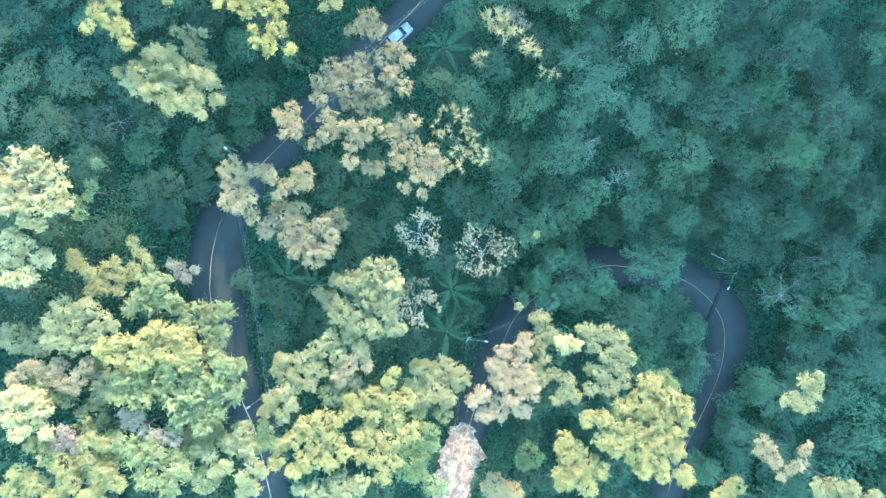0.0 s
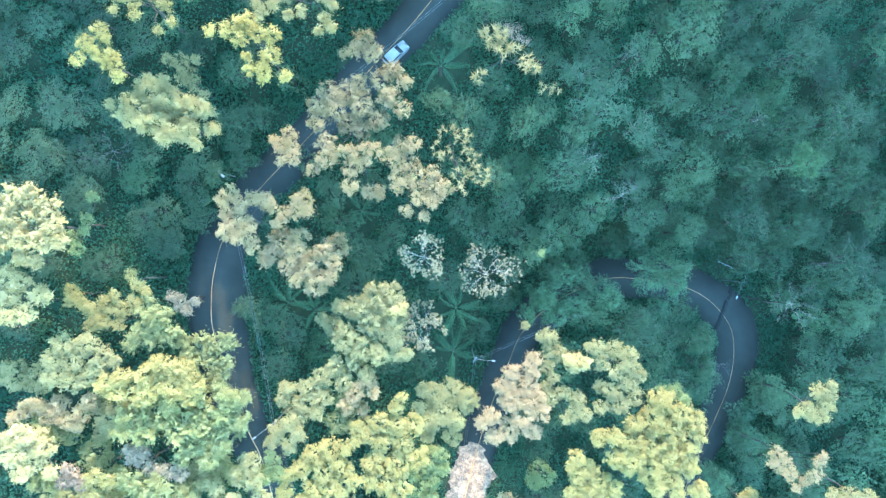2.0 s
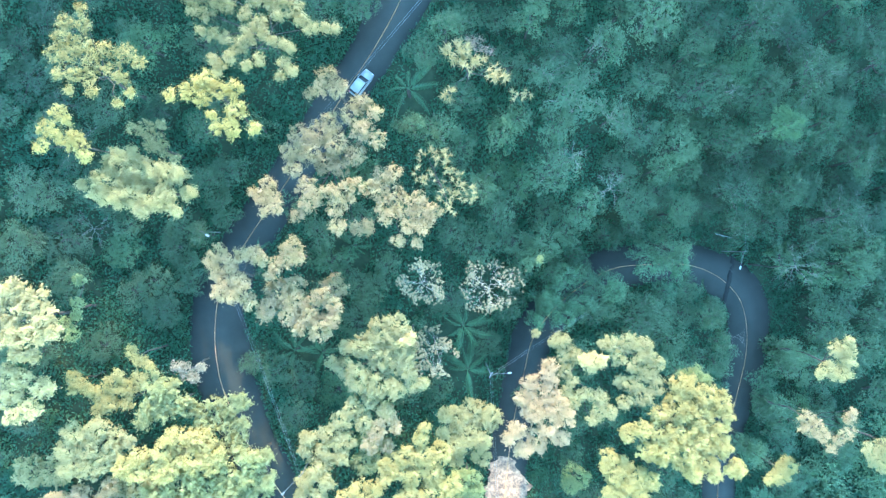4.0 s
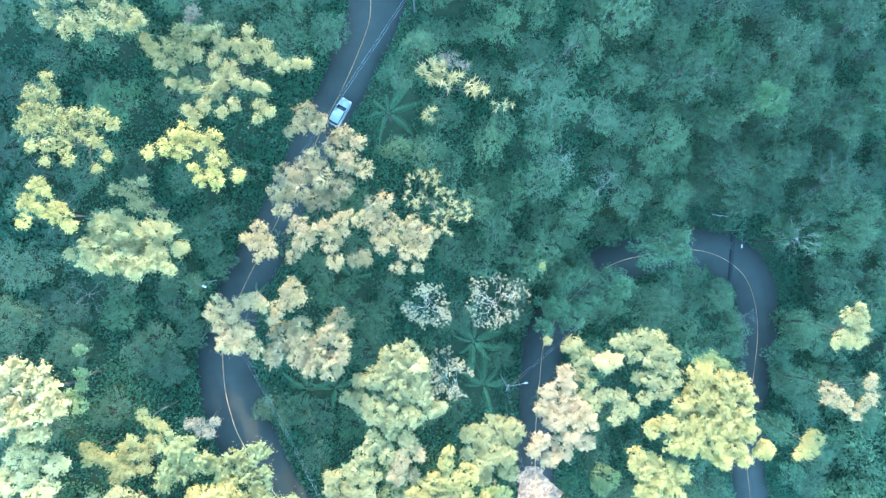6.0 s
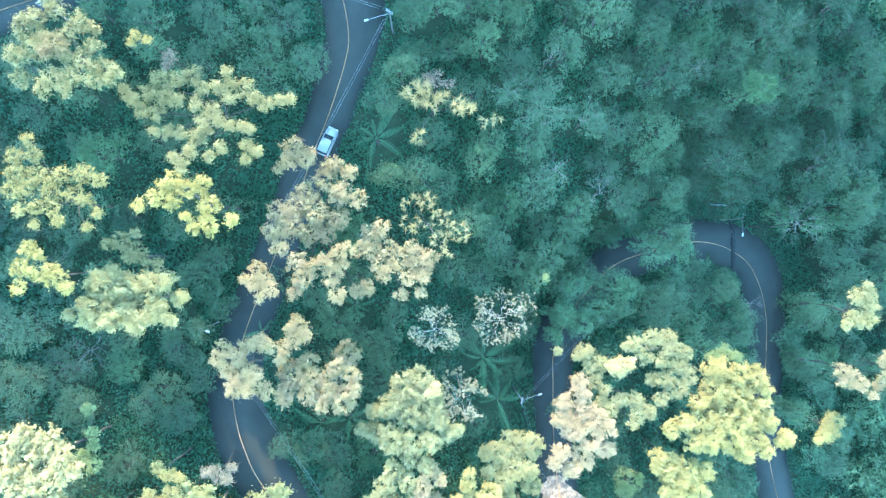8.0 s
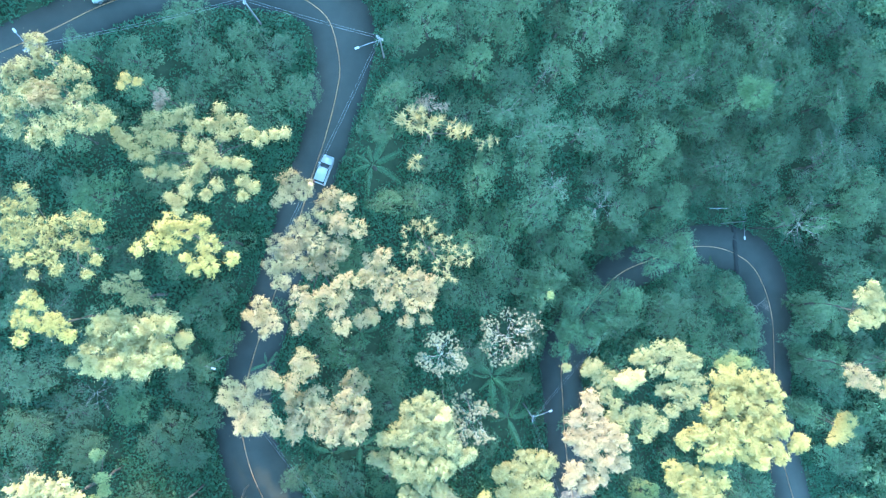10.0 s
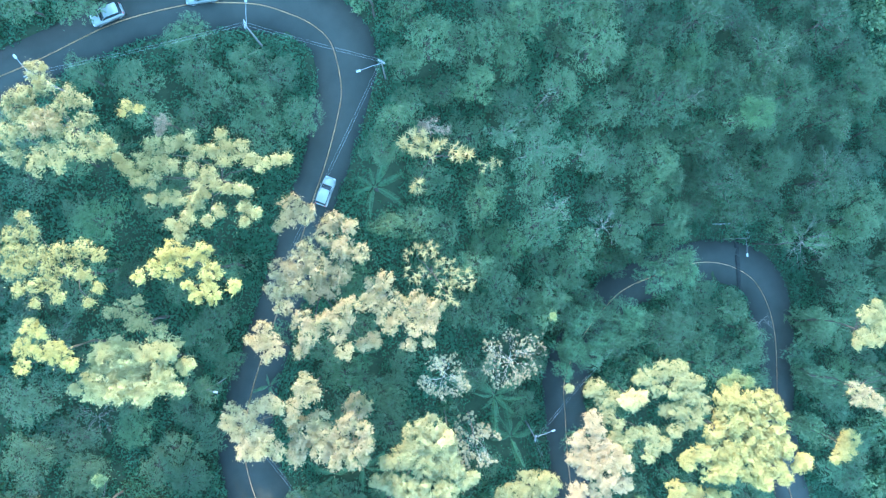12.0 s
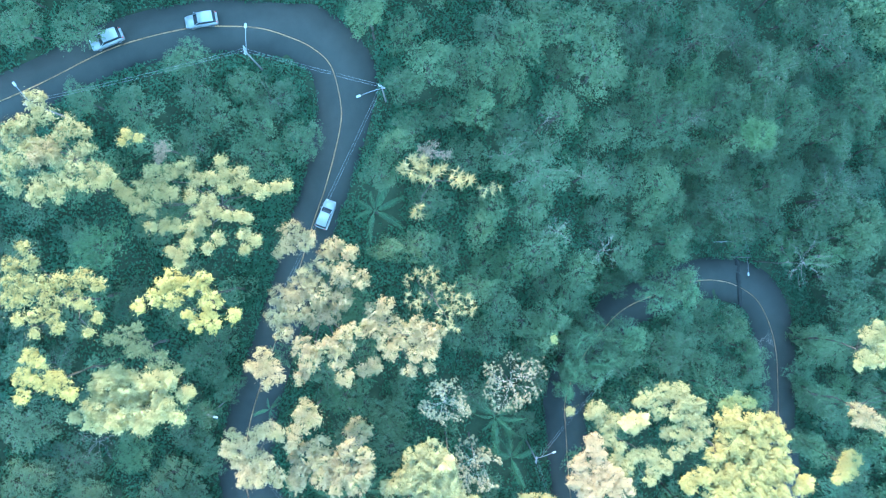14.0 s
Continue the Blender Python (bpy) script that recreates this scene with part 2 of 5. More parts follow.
UPPER_ROAD = [(-75, 63), (-52, 66), (-33.7, 66.7), (-22.1, 67.3), (-11.9, 65.6), (-6.8, 63.6), (-2.7, 61.4), (0.3, 58.7), (2.5, 56.1), (3.8, 53), (3.4, 49.7), (2.1, 45.9), (0.2, 43.2), (-2.6, 40),
              (-5.6, 36.9), (-9.5, 33.3), (-13.2, 29.6), (-22.4, 20.8), (-29.5, 13.9), (-33.5, 9.1), (-35.8, 5.3), (-37.2, 0), (-37.6, -4.5), (-37.4, -8.5), (-35.5, -17), (-32.4, -25.3), (-30.6, -30), (-28.7, -40)]
LOWER_ROAD = [(-27, -50), (-22, -62), (-14, -68), (-6, -65), (-1, -53), (1.1, -43.7), (3.1, -36.6), (5.8, -28.9), (8.3, -23.2), (10.8, -18), (13.8, -12.2), (20, -7), (27.2, -3.8), (31.5, -3.1), (36, -3.6), (42, -4.6),
              (46.4, -5.9), (50.2, -7.9), (53.5, -10.8), (56.1, -15), (56.6, -20.5), (55.4, -26.4), (52.5, -33), (49, -40), (45, -50), (42, -65), (40, -85)]


def smooth_line(pts, step=1.0):
    """A Catmull-Rom curve through the points, with even steps."""
    p = np.array(pts, float)
    p = np.vstack([2 * p[0] - p[1], p, 2 * p[-1] - p[-2]])
    out = []
    for i in range(1, len(p) - 2):
        for s in np.linspace(0, 1, 12, endpoint=False):
            a, b, c, d = p[i - 1:i + 3]
            out.append(0.5 * (2 * b + (c - a) * s + (2 * a - 5 * b + 4 * c - d) * s ** 2 + (3 * b - a - 3 * c + d) * s ** 3))
    out.append(p[-2])
    out = np.array(out)
    run = np.r_[0, np.cumsum(np.hypot(*np.diff(out, axis=0).T))]
    at = np.arange(0, run[-1], step)
    return np.c_[np.interp(at, run, out[:, 0]), np.interp(at, run, out[:, 1])]


ROAD = smooth_line(UPPER_ROAD + LOWER_ROAD)
_z = hillside(ROAD[:, 0], ROAD[:, 1])
ROAD_Z = np.convolve(np.pad(_z, 10, mode="edge"), np.ones(21) / 21, mode="valid")
_d = np.gradient(ROAD, axis=0)
_d /= np.hypot(*_d.T)[:, None]
ROAD_SIDE = np.c_[-_d[:, 1], _d[:, 0]]
_turn = np.gradient(np.unwrap(np.arctan2(_d[:, 1], _d[:, 0])))
_turn = np.clip(np.convolve(np.pad(_turn, 6, mode="edge"), np.ones(13) / 13, mode="valid") / 0.1, -1, 1)
_lay_by = 0.9 * np.exp(-((ROAD[:, 1] + 8) / 14) ** 2) * (ROAD[:, 0] < -25)
ROAD_HALF = 3.4 + 1.3 * np.abs(_turn) + _lay_by
ROAD_MID = ROAD + ROAD_SIDE * (_lay_by - 2.6 * np.sign(_turn) * np.clip(np.abs(_turn) - 0.4, 0, 1))[:, None]


def road_near(x, y):
    """How far the road's middle is, and which step of it is nearest."""
    x, y = np.atleast_1d(np.asarray(x, float)), np.atleast_1d(np.asarray(y, float))
    best, which = np.full(len(x), 1e9), np.zeros(len(x), int)
    for i in range(0, len(x), 4000):
        d = np.hypot(x[i:i + 4000, None] - ROAD_MID[None, :, 0], y[i:i + 4000, None] - ROAD_MID[None, :, 1])
        which[i:i + 4000] = d.argmin(1)
        best[i:i + 4000] = d.min(1)
    return best, which


def ground_z(x, y):
    x, y = np.atleast_1d(np.asarray(x, float)), np.atleast_1d(np.asarray(y, float))
    d, i = road_near(x, y)
    s = np.clip((d - ROAD_HALF[i] - 1.0) / 7.0, 0, 1)
    s = s * s * (3 - 2 * s)
    rough = 0.25 * np.sin(x * 0.9 + 1.3 * np.sin(y * 0.5)) * np.sin(y * 0.8)
    return (hillside(x, y) + rough) * s + (ROAD_Z[i] - 0.05) * (1 - s)


def build_ground():
    mid = np.arange(-110, 131, 1.6)
    out = 1.6 * 1.17 ** np.arange(1, 38)
    axis = np.r_[(mid[0] - np.cumsum(out))[::-1], mid, mid[-1] + np.cumsum(out)]
    gx, gy = np.meshgrid(axis, axis, indexing="ij")
    z = ground_z(gx.ravel(), gy.ravel())
    n = len(axis)
    i = (np.arange(n - 1)[:, None] * n + np.arange(n - 1)[None, :]).ravel()
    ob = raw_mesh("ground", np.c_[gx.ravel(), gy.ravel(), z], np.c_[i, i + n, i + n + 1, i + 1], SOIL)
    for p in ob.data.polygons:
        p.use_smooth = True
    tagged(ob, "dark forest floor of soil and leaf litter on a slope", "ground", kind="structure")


def road_strip(name, mat, lift, edges, keep=None):
    """A strip along the road between pairs of offsets from its middle, with turned-down edges."""
    verts, faces = [], []
    for left, right in edges:
        for i in range(len(ROAD)):
            h = ROAD_HALF[i] / 3.4 if abs(left) > 1 else 1.0
            for o, dz in ((left * h, -0.12), (left * h, 0), (right * h, 0), (right * h, -0.12)):
                verts.append((*((ROAD_MID if abs(left) > 1 else ROAD)[i] + ROAD_SIDE[i] * o), ROAD_Z[i] + lift + dz * (abs(left) > 1)))
        base = len(verts) - 4 * len(ROAD)
        for i in range(len(ROAD) - 1):
            if keep is None or keep(i):
                for k in range(3):
                    a = base + 4 * i + k
                    faces.append((a, a + 1, a + 5, a + 4))
    ob = raw_mesh(name, np.array(verts), np.array(faces), mat)
    ob.data.validate()
    return ob


build_ground()
tagged(road_strip("road", ASPHALT, 0.06, ((-3.4, 3.4),)), "grey asphalt mountain road with hairpin bends", "road", kind="structure")


def sun_patch():
    """A pale sheet with a ragged outline that paints dappled sunlight on the lower road."""
    at = [i for i in range(len(ROAD)) if -47.5 < ROAD[i][1] < -31.0 and -3 < ROAD[i][0] < 8]
    verts, faces = [], []
    fine = np.linspace(at[0], at[-1], 4 * len(at))
    for k, f in enumerate(fine):
        mid = [np.interp(f, range(len(ROAD)), c) for c in (ROAD[:, 0], ROAD[:, 1], ROAD_Z)]
        across = np.array([np.interp(f, range(len(ROAD)), c) for c in ROAD_SIDE.T])
        last = len(fine) - 1 - k
        for side in (-1, 1):
            ragged = 0.86 + 0.10 * math.sin(0.31 * k + side) + 0.06 * math.sin(0.83 * k + 2 * side + 1) + 0.03 * math.sin(2.1 * k + side)
            full = min(1.0, (0.30 if side > 0 else 0.12) + (0.10 if side > 0 else 0.055) * last + 0.12 * math.sin(1.1 * last + side) * math.exp(-0.1 * last))
            w = side * (3.9 if side > 0 else 4.6) * full * ragged
            p = np.array(mid[:2]) + across * w
            verts += [(*p, mid[2] + 0.085), (*p, mid[2] - 0.06)]
    at = fine
    for k in range(len(at) - 1):
        a, b = 4 * k, 4 * k + 4
        faces += [(a, a + 2, b + 2, b), (a + 1, a, b, b + 1), (a + 2, a + 3, b + 3, b + 2)]
    slab = raw_mesh("concrete_slab", np.array(verts), np.array(faces), SUN_POOL)
    slab.data.shade_flat()
    return slab


tagged(sun_patch(), "pale sheet painted as the sunlit patch of the lower road", "road", kind="structure")
tagged(road_strip("road_line", LINE, 0.10, ((-0.065, -0.01), (0.01, 0.065))), "worn double yellow centre line on the asphalt", "road marking", kind="structure")




def trench_patch():
    """A dark resurfaced trench that crosses the road aslant at the lower bend."""
    a, b = np.array((55.9, -5.6)), np.array((51.75, -17.2))
    way = (b - a) / np.hypot(*(b - a))
    side = np.array((-way[1], way[0]))
    verts, faces, n = [], [], 26
    for k in range(n + 1):
        c = a + (b - a) * k / n
        for w in (-0.45 - 0.05 * math.sin(2.3 * k), 0.45 + 0.05 * math.sin(1.7 * k + 1)):
            p = c + side * w
            z = float(ROAD_Z[road_near(*p)[1][0]])
            verts += [(*p, z + 0.15), (*p, z - 0.1)]
    for k in range(n):
        i, j = 4 * k, 4 * k + 4
        faces += [(i, i + 2, j + 2, j), (i + 1, i, j, j + 1), (i + 2, i + 3, j + 3, j + 2)]
    return raw_mesh("trench_patch", np.array(verts), np.array(faces), TAR)


tagged(trench_patch(), "dark tar-filled trench strip across the asphalt road", "road patch", kind="structure")


# ---- trees ----
def leaves(name, at, up, length, slim, rng, mat, parent=None, label="", along=None):
    """Small pointed leaves at the given places, facing roughly up; along: the way of the twig that each one grows on."""
    n = len(at)
    up = up / np.linalg.norm(up, axis=1)[:, None]
    a = rng.normal(0, 1, (n, 3)) if along is None else along + rng.normal(0, 0.38, (n, 3))
    a -= up * (a * up).sum(1)[:, None]
    a /= np.linalg.norm(a, axis=1)[:, None] + 1e-9
    b = np.cross(up, a)
    size = (length * rng.uniform(0.6, 1.25, n))[:, None]
    v = np.stack([at - a * size * 0.4 + b * size * slim * 0.5, at - a * size * 0.4 - b * size * slim * 0.5, at + a * size * 0.6], 1).reshape(-1, 3)
    f = np.arange(3 * n).reshape(-1, 3)
    return raw_mesh(name, v, f, mat, parent, label)


def unit(v):
    return v / (np.linalg.norm(v, axis=-1)[..., None] + 1e-9)


def lobe_leaves(rng, lobes, clump, length, slim, cover, squash=0.85, sunward=0.0, stray=0.65, low=0.66, lift=0.35, slender=0.30):
    """Places, facing and twig direction of the leaves: every lobe is a dome of leafy sprays that point outwards and up."""
    places, facings, ways, tips = [], [], [], []
    for dx, dy, dz, r in lobes:
        n = max(7, int(4.6 * (r / clump) ** 2))
        d = rng.normal(0, 1, (n * 3, 3))
        d = unit(d)
        d = d[d[:, 2] > -0.45][:n]
        lump = low + (1.1 - low) * rng.random(len(d)) ** 0.8
        ph, az = rng.uniform(0, math.tau, 3), np.arctan2(d[:, 1], d[:, 0])
        lump *= 1 + 0.14 * np.sin(2 * az + ph[0]) + 0.13 * np.sin(4 * az + 2.5 * d[:, 2] + ph[1]) + 0.10 * np.sin(7 * az + ph[2])
        q = np.array((dx, dy, dz - r * squash)) + d * (r * lump)[:, None] * (1, 1, squash)
        way = unit(d * (1, 1, 0.6) + (0, 0, lift) + rng.normal(0, 0.38, d.shape))
        reach = clump * rng.uniform(0.6, 1.5, len(d))
        m = max(4, int(0.42 * cover * math.pi * clump * clump / (0.5 * length * length * slim)))
        along = rng.random((len(d), m)) ** 0.8
        off = rng.normal(0, 1, (len(d), m, 3)) * (slender * (1.25 - 0.75 * along) * reach[:, None])[..., None]
        p = q[:, None, :] + way[:, None, :] * ((along - 0.62) * 1.9 * reach[:, None])[..., None] + off
        f = d[:, None, :] * 0.55 + unit(off) * 0.35 + (0, 0, 0.35) + sunward * np.array(SUN_DIR) + rng.normal(0, stray, p.shape)
        loose = rng.random(p.shape[:2]) < 0.07
        p[loose] += rng.normal(0, 0.45 * clump + 0.12, (int(loose.sum()), 3))
        places.append(p.reshape(-1, 3))
        facings.append(f.reshape(-1, 3))
        ways.append(np.repeat(way, m, axis=0))
        tips.extend(q)
    return np.vstack(places), np.vstack(facings), np.vstack(ways), tips


def rosettes(rng, lobes, straps, length, squash):
    """Bunches of long strap leaves at the branch ends, each bunch spread like a shuttlecock."""
    places, facings, ways, tips = [], [], [], []
    for dx, dy, dz, r in lobes:
        n = max(5, int(6.0 * r * r))
        d = unit(rng.normal(0, 1, (n * 3, 3)))
        d = d[d[:, 2] > -0.1][:n]
        q = np.array((dx, dy, dz - r * squash)) + d * (r * rng.uniform(0.55, 0.95, n))[:, None] * (1, 1, squash)
        way = unit(d[:, None, :] * 0.55 + rng.normal(0, 0.62, (n, straps, 3)) + (0, 0, 0.25))
        reach = length * rng.uniform(0.65, 1.15, (n, straps, 1))
        places.append((q[:, None, :] + way * reach * 0.42).reshape(-1, 3))
        up = np.cross(way, rng.normal(0, 1, way.shape))
        facings.append((up * np.sign(up[..., 2:3])).reshape(-1, 3) + (0, 0, 0.3))
        ways.append(way.reshape(-1, 3))
        tips.extend(q)
    return np.vstack(places), np.vstack(facings), np.vstack(ways) * 3.0, tips


COUNT = [0]
FOOT = []


def tree(name, look_name, x, y, top, lobes, label, clump=0.33, leaf=0.22, slim=0.5, cover=1.6, twigs=0, deep=0.9, slender=0.42, straps=0):
    COUNT[0] += 1
    rng = np.random.default_rng(COUNT[0])
    z = float(ground_z(x, y)[0])
    ob = thing(name, (x, y, z), label, "tree", "forest trees")
    h = top - z
    at = [(a, b, h + c, r) for a, b, c, r in lobes]
    FOOT.extend((x + a, y + b, r if h < 9 else 0.35 * r) for a, b, c, r in at)
    wide = max(math.hypot(a, b) + r for a, b, c, r in at)
    fork = Vector((0, 0, h - min(0.55 * wide, 0.5 * h) - 1.0))
    r0 = 0.07 + 0.018 * wide
    bm = bmesh.new()
    bent(bm, (0, 0, -0.4), fork, r0 * 1.4, r0 * 0.8, rng, 0.02, 4, 9)
    part("trunk", bm, BARK, ob)
    uneven = []
    for a, b, c, r in at:
        uneven.append((a, b, c - 0.05 * r, r * 0.76))
        turn = rng.uniform(0, math.tau)
        for j in range(4):
            w, far = turn + j * math.tau / 4 + rng.uniform(-0.45, 0.45), r * (0.4 + 0.4 * rng.random())
            uneven.append((a + far * math.cos(w), b + far * math.sin(w), c - r * (rng.uniform(-0.05, 0.25) + 0.45 * (far / r) ** 2), r * rng.uniform(0.2, 0.4)))
    if straps:
        places, facings, ways, tips = rosettes(rng, at, straps, leaf, deep)
    else:
        places, facings, ways, tips = lobe_leaves(rng, uneven, clump, leaf, slim, cover * 1.1, deep, 0.8, 0.3, 0.88, 0.35, slender)
    for a, b, c, r in at[::3] if len(at) > 9 else at:
        bm = bmesh.new()
        heart = Vector((a, b, c - r * min(1.0, deep) - 0.3))
        bent(bm, fork, heart, r0 * 0.42, 0.04, rng, 0.035, 4, 6)
        mine = [t for t in tips if abs(t[0] - a) < r and abs(t[1] - b) < r]
        for t in mine[::16]:
            bent(bm, heart, t, 0.03, 0.012, rng, 0.07, 2, 3)
        limb = part("limb", bm, BARK, ob)
        if twigs:
            bm = bmesh.new()
            for t in mine[::6]:
                way = Vector(t) - heart
                for q in range(3):
                    end = Vector(t) + Vector(rng.normal(0, 0.35, 3)) + Vector((0, 0, 0.25))
                    bent(bm, heart + way * 0.6, end, 0.016, 0.008, rng, 0.08, 2, 3)
            tagged(part("twig_spray", bm, TWIG, limb, "pale bare twigs"), kind="stuff")
    leaves("crown", places, facings, leaf, slim, rng, LEAVES[look_name], ob, along=ways)
    # Added leaves in the shade colour, to hide tall trunks below the ridge's shadow.
    below = [(0.7 * math.cos(2.4 * k), 0.7 * math.sin(2.4 * k), q, rng.uniform(1.2, 1.8)) for k, q in enumerate(np.arange(3.0, min(fork.z, shadow_height(x, y) - z - 0.8), 2.3))]
    if h > 13 and below:
        places, facings, ways, tips = lobe_leaves(rng, below, 0.5, 0.3, 0.5, 0.7, 0.9, 0.0, 0.3, 0.85)
        tagged(leaves("climber", places, facings, 0.3, 0.5, rng, LEAVES["shade"], ob, "added leaves in shade colour that cover the trunk", ways), kind="stuff")
    return ob


FOREST = {}


def forest_tree(x, y, top, r, look_name="shade"):
    """A shaded tree of the wood: one of five shapes of its kind, turned and sized to its place."""
    COUNT[0] += 1
    rng = np.random.default_rng(COUNT[0])
    key = (look_name, COUNT[0] % 5)
    z = float(ground_z(x, y)[0])
    if x < -36:
        top = min(top, max(z + 2.5, shadow_height(x, y) - 0.3))
    FOOT.append((x, y, r))
    if key not in FOREST:
        lobes = [(rng.uniform(-0.5, 0.5), rng.uniform(-0.5, 0.5), 0, 2.1)]
        for i in range(8):
            a, d = i * math.tau / 8 + rng.uniform(-0.4, 0.4), rng.uniform(1.7, 3.4)
            lobes.append((d * math.cos(a), d * math.sin(a), rng.uniform(-1.2, 0.0) - 0.95 * max(0, d - 1.7), rng.uniform(0.95, 1.9)))
        ob = thing("forest_tree", (0, 0, 0), "dry grey shrub-like tree in forest shade" if look_name == "dry" else "green forest tree with shade put into its leaf colour", "tree", "forest trees")
        places, facings, ways, tips = lobe_leaves(rng, [(a, b, 10 + c, q) for a, b, c, q in lobes], 0.5, 0.3, 0.5, 0.5 if look_name == "dry" else 0.76, 0.85, 0.0, 0.2, 0.88, 0.1, 0.38)
        bm = bmesh.new()
        bent(bm, (0, 0, -1.5), (0, 0, 5.5), 0.28, 0.16, rng, 0.02, 4, 8)
        part("trunk", bm, BARK, ob)
        for a, b, c, q in lobes[1:]:
            bm = bmesh.new()
            heart = Vector((a, b, 10 + c - q * 0.7))
            bent(bm, (0, 0, 5.3), heart, 0.12, 0.05, rng, 0.07, 3, 5)
            for t in tips[::40]:
                if abs(t[0] - a) < q and abs(t[1] - b) < q:
                    bent(bm, heart, t, 0.04, 0.02, rng, 0.07, 2, 3)
            part("limb", bm, GREY_BARK if look_name in ("dry", "shade3") else BARK, ob)
        leaves("crown", places, facings, 0.3, 0.5, rng, LEAVES[look_name], ob, along=ways)
        if key[1] in (0, 3) or look_name == "shade3":
            bm = bmesh.new()
            for t in tips[:: max(1, len(tips) // 26)]:
                end = Vector(t) * 1.0 + Vector((t[0] * 0.07, t[1] * 0.07, 0.3))
                bent(bm, Vector((0, 0, 8.2)).lerp(end, 0.45), end, 0.022, 0.010, rng, 0.06, 3, 3)
            tagged(part("twig_spray", bm, GREY_BARK, ob, "pale grey twigs"), kind="stuff")
        FOREST[key] = ob
    else:
        ob = copy_thing(FOREST[key], Matrix())
    s, wide = r / 4.6, rng.uniform(0.84, 1.18)
    ob.matrix_basis = Matrix.LocRotScale((x, y, z), Euler((0, 0, rng.uniform(0, math.tau))), (s * wide, s / wide, max(0.3, (top - z) / 10)))
    return ob


def bare_tree(name, x, y, hub, spread_r, label, tufts=0, seed=1, rise=0.5, wood=None):
    """A tree of bare pale branches, with or without tufts of leaves at the tips."""
    rng = np.random.default_rng(seed)
    z = float(ground_z(x, y)[0])
    ob = thing(name, (x, y, z), label, "tree", "bare trees")
    FOOT.append((x, y, spread_r))
    h = hub - z
    bm = bmesh.new()
    bent(bm, (0, 0, -0.4), (0, 0, h), 0.20, 0.05, rng, 0.015, 4, 9)
    part("trunk", bm, BARK, ob)
    tips = []

    def grow(bm, a, way, length, r, level):
        b = a + way * length
        bent(bm, a, b, r, r * 0.6, rng, 0.12, 3, 5 if level > 1 else 3)
        if level == 0:
            tips.append(b)
            return
        for _ in range(3 if tufts else 2 + (rng.random() < 0.45)):
            w = (way + Vector(rng.normal(0, 0.44 if tufts else 0.34, 3)) + Vector((0, 0, 0.10))).normalized()
            grow(bm, b if rng.random() < 0.7 else a.lerp(b, 0.6), w, length * rng.uniform(0.7, 0.95), r * 0.66, level - 1)

    n = 10 if tufts else 8
    for i in range(n):
        a = i * math.tau / n + rng.uniform(-0.45, 0.45)
        bm = bmesh.new()
        grow(bm, Vector((0, 0, h - rng.uniform(0, 2.4 if tufts else 0.8))), Vector((math.cos(a), math.sin(a), rise * rng.uniform(0.3, 2.0 if tufts else 1.3))).normalized(), spread_r * (rng.uniform(0.28, 0.40) if tufts else 0.40), 0.021 if tufts else 0.03 * min(1.0, spread_r / 4.0), 3 if tufts else 2)
        part("branch", bm, wood or PALE_BARK, ob)
    if tufts:
        pl, fa = [], []
        for t in tips:
            e = rng.normal(0, 1, (tufts, 3)) + (0, 0, 0.5)
            e /= np.linalg.norm(e, axis=1)[:, None]
            pl.append(np.array(t) + e * rng.uniform(0.04, 0.23, (tufts, 1)))
            fa.append(e + (0, 0, 0.4))
        leaves("crown", np.vstack(pl), np.vstack(fa), 0.15, 0.65, rng, LEAVES["tuft"], ob)
    return ob


FROND = []
PALMS = []


def palm(x, y, height, length, fronds, label, seed):
    rng = np.random.default_rng(seed)
    z = float(ground_z(x, y)[0])
    ob = thing("palm", (x, y, z), label, "palm", "palms")
    FOOT.append((x, y, length * 1.2))
    PALMS.append((x, y, length))
    bm = bmesh.new()
    bent(bm, (0, 0, -0.4), (0, 0, height), 0.22, 0.17, rng, 0.02, 5, 9)
    for i in range(int(height / 0.35)):
        tube(bm, (0, 0, 0.35 * i), (0, 0, 0.35 * i + 0.06), 0.25, 0.24, 9)
    part("trunk", bm, BARK, ob)
    if not FROND:
        n, verts, faces = 34, [], []
        for i in range(n):
            s = 0.14 + 0.86 * i / (n - 1)
            px, pz = s * math.cos(0.45 * s), 0.5 * s - 0.85 * s * s
            w = 0.095 * math.sin(math.pi * min(1, 0.05 + 0.9 * s)) ** 0.7 + 0.02
            for side in (-1, 1):
                k = len(verts)
                verts += [(px - 0.007, 0.005 * side, pz), (px + 0.010, 0.005 * side, pz), (px + 0.085, side * w, pz - 0.55 * w), (px + 0.074, side * w * 0.97, pz - 0.55 * w)]
                faces.append((k, k + 1, k + 2, k + 3))
        for i in range(8):
            k = len(verts)
            for s in (i / 8, (i + 1) / 8):
                verts += [(s * math.cos(0.45 * s), -0.008, 0.5 * s - 0.85 * s * s + 0.006), (s * math.cos(0.45 * s), 0.008, 0.5 * s - 0.85 * s * s + 0.006)]
            faces.append((k, k + 1, k + 3, k + 2))
        FROND.append(raw_mesh("frond", np.array(verts), np.array(faces), LEAVES["palm"], ob))
    for i in range(fronds):
        if i == 0 and FROND[0].parent == ob:
            o = FROND[0]
        else:
            o = new("frond", FROND[0].data)
            o.parent = ob
        s = length * rng.uniform(0.55, 1.12)
        o.matrix_basis = Matrix.LocRotScale((0, 0, height), Euler((rng.uniform(-0.5, 0.5), -rng.uniform(-0.2, 0.75), i * 2.4 + rng.uniform(-0.55, 0.55))), (s, s, s))
    return ob


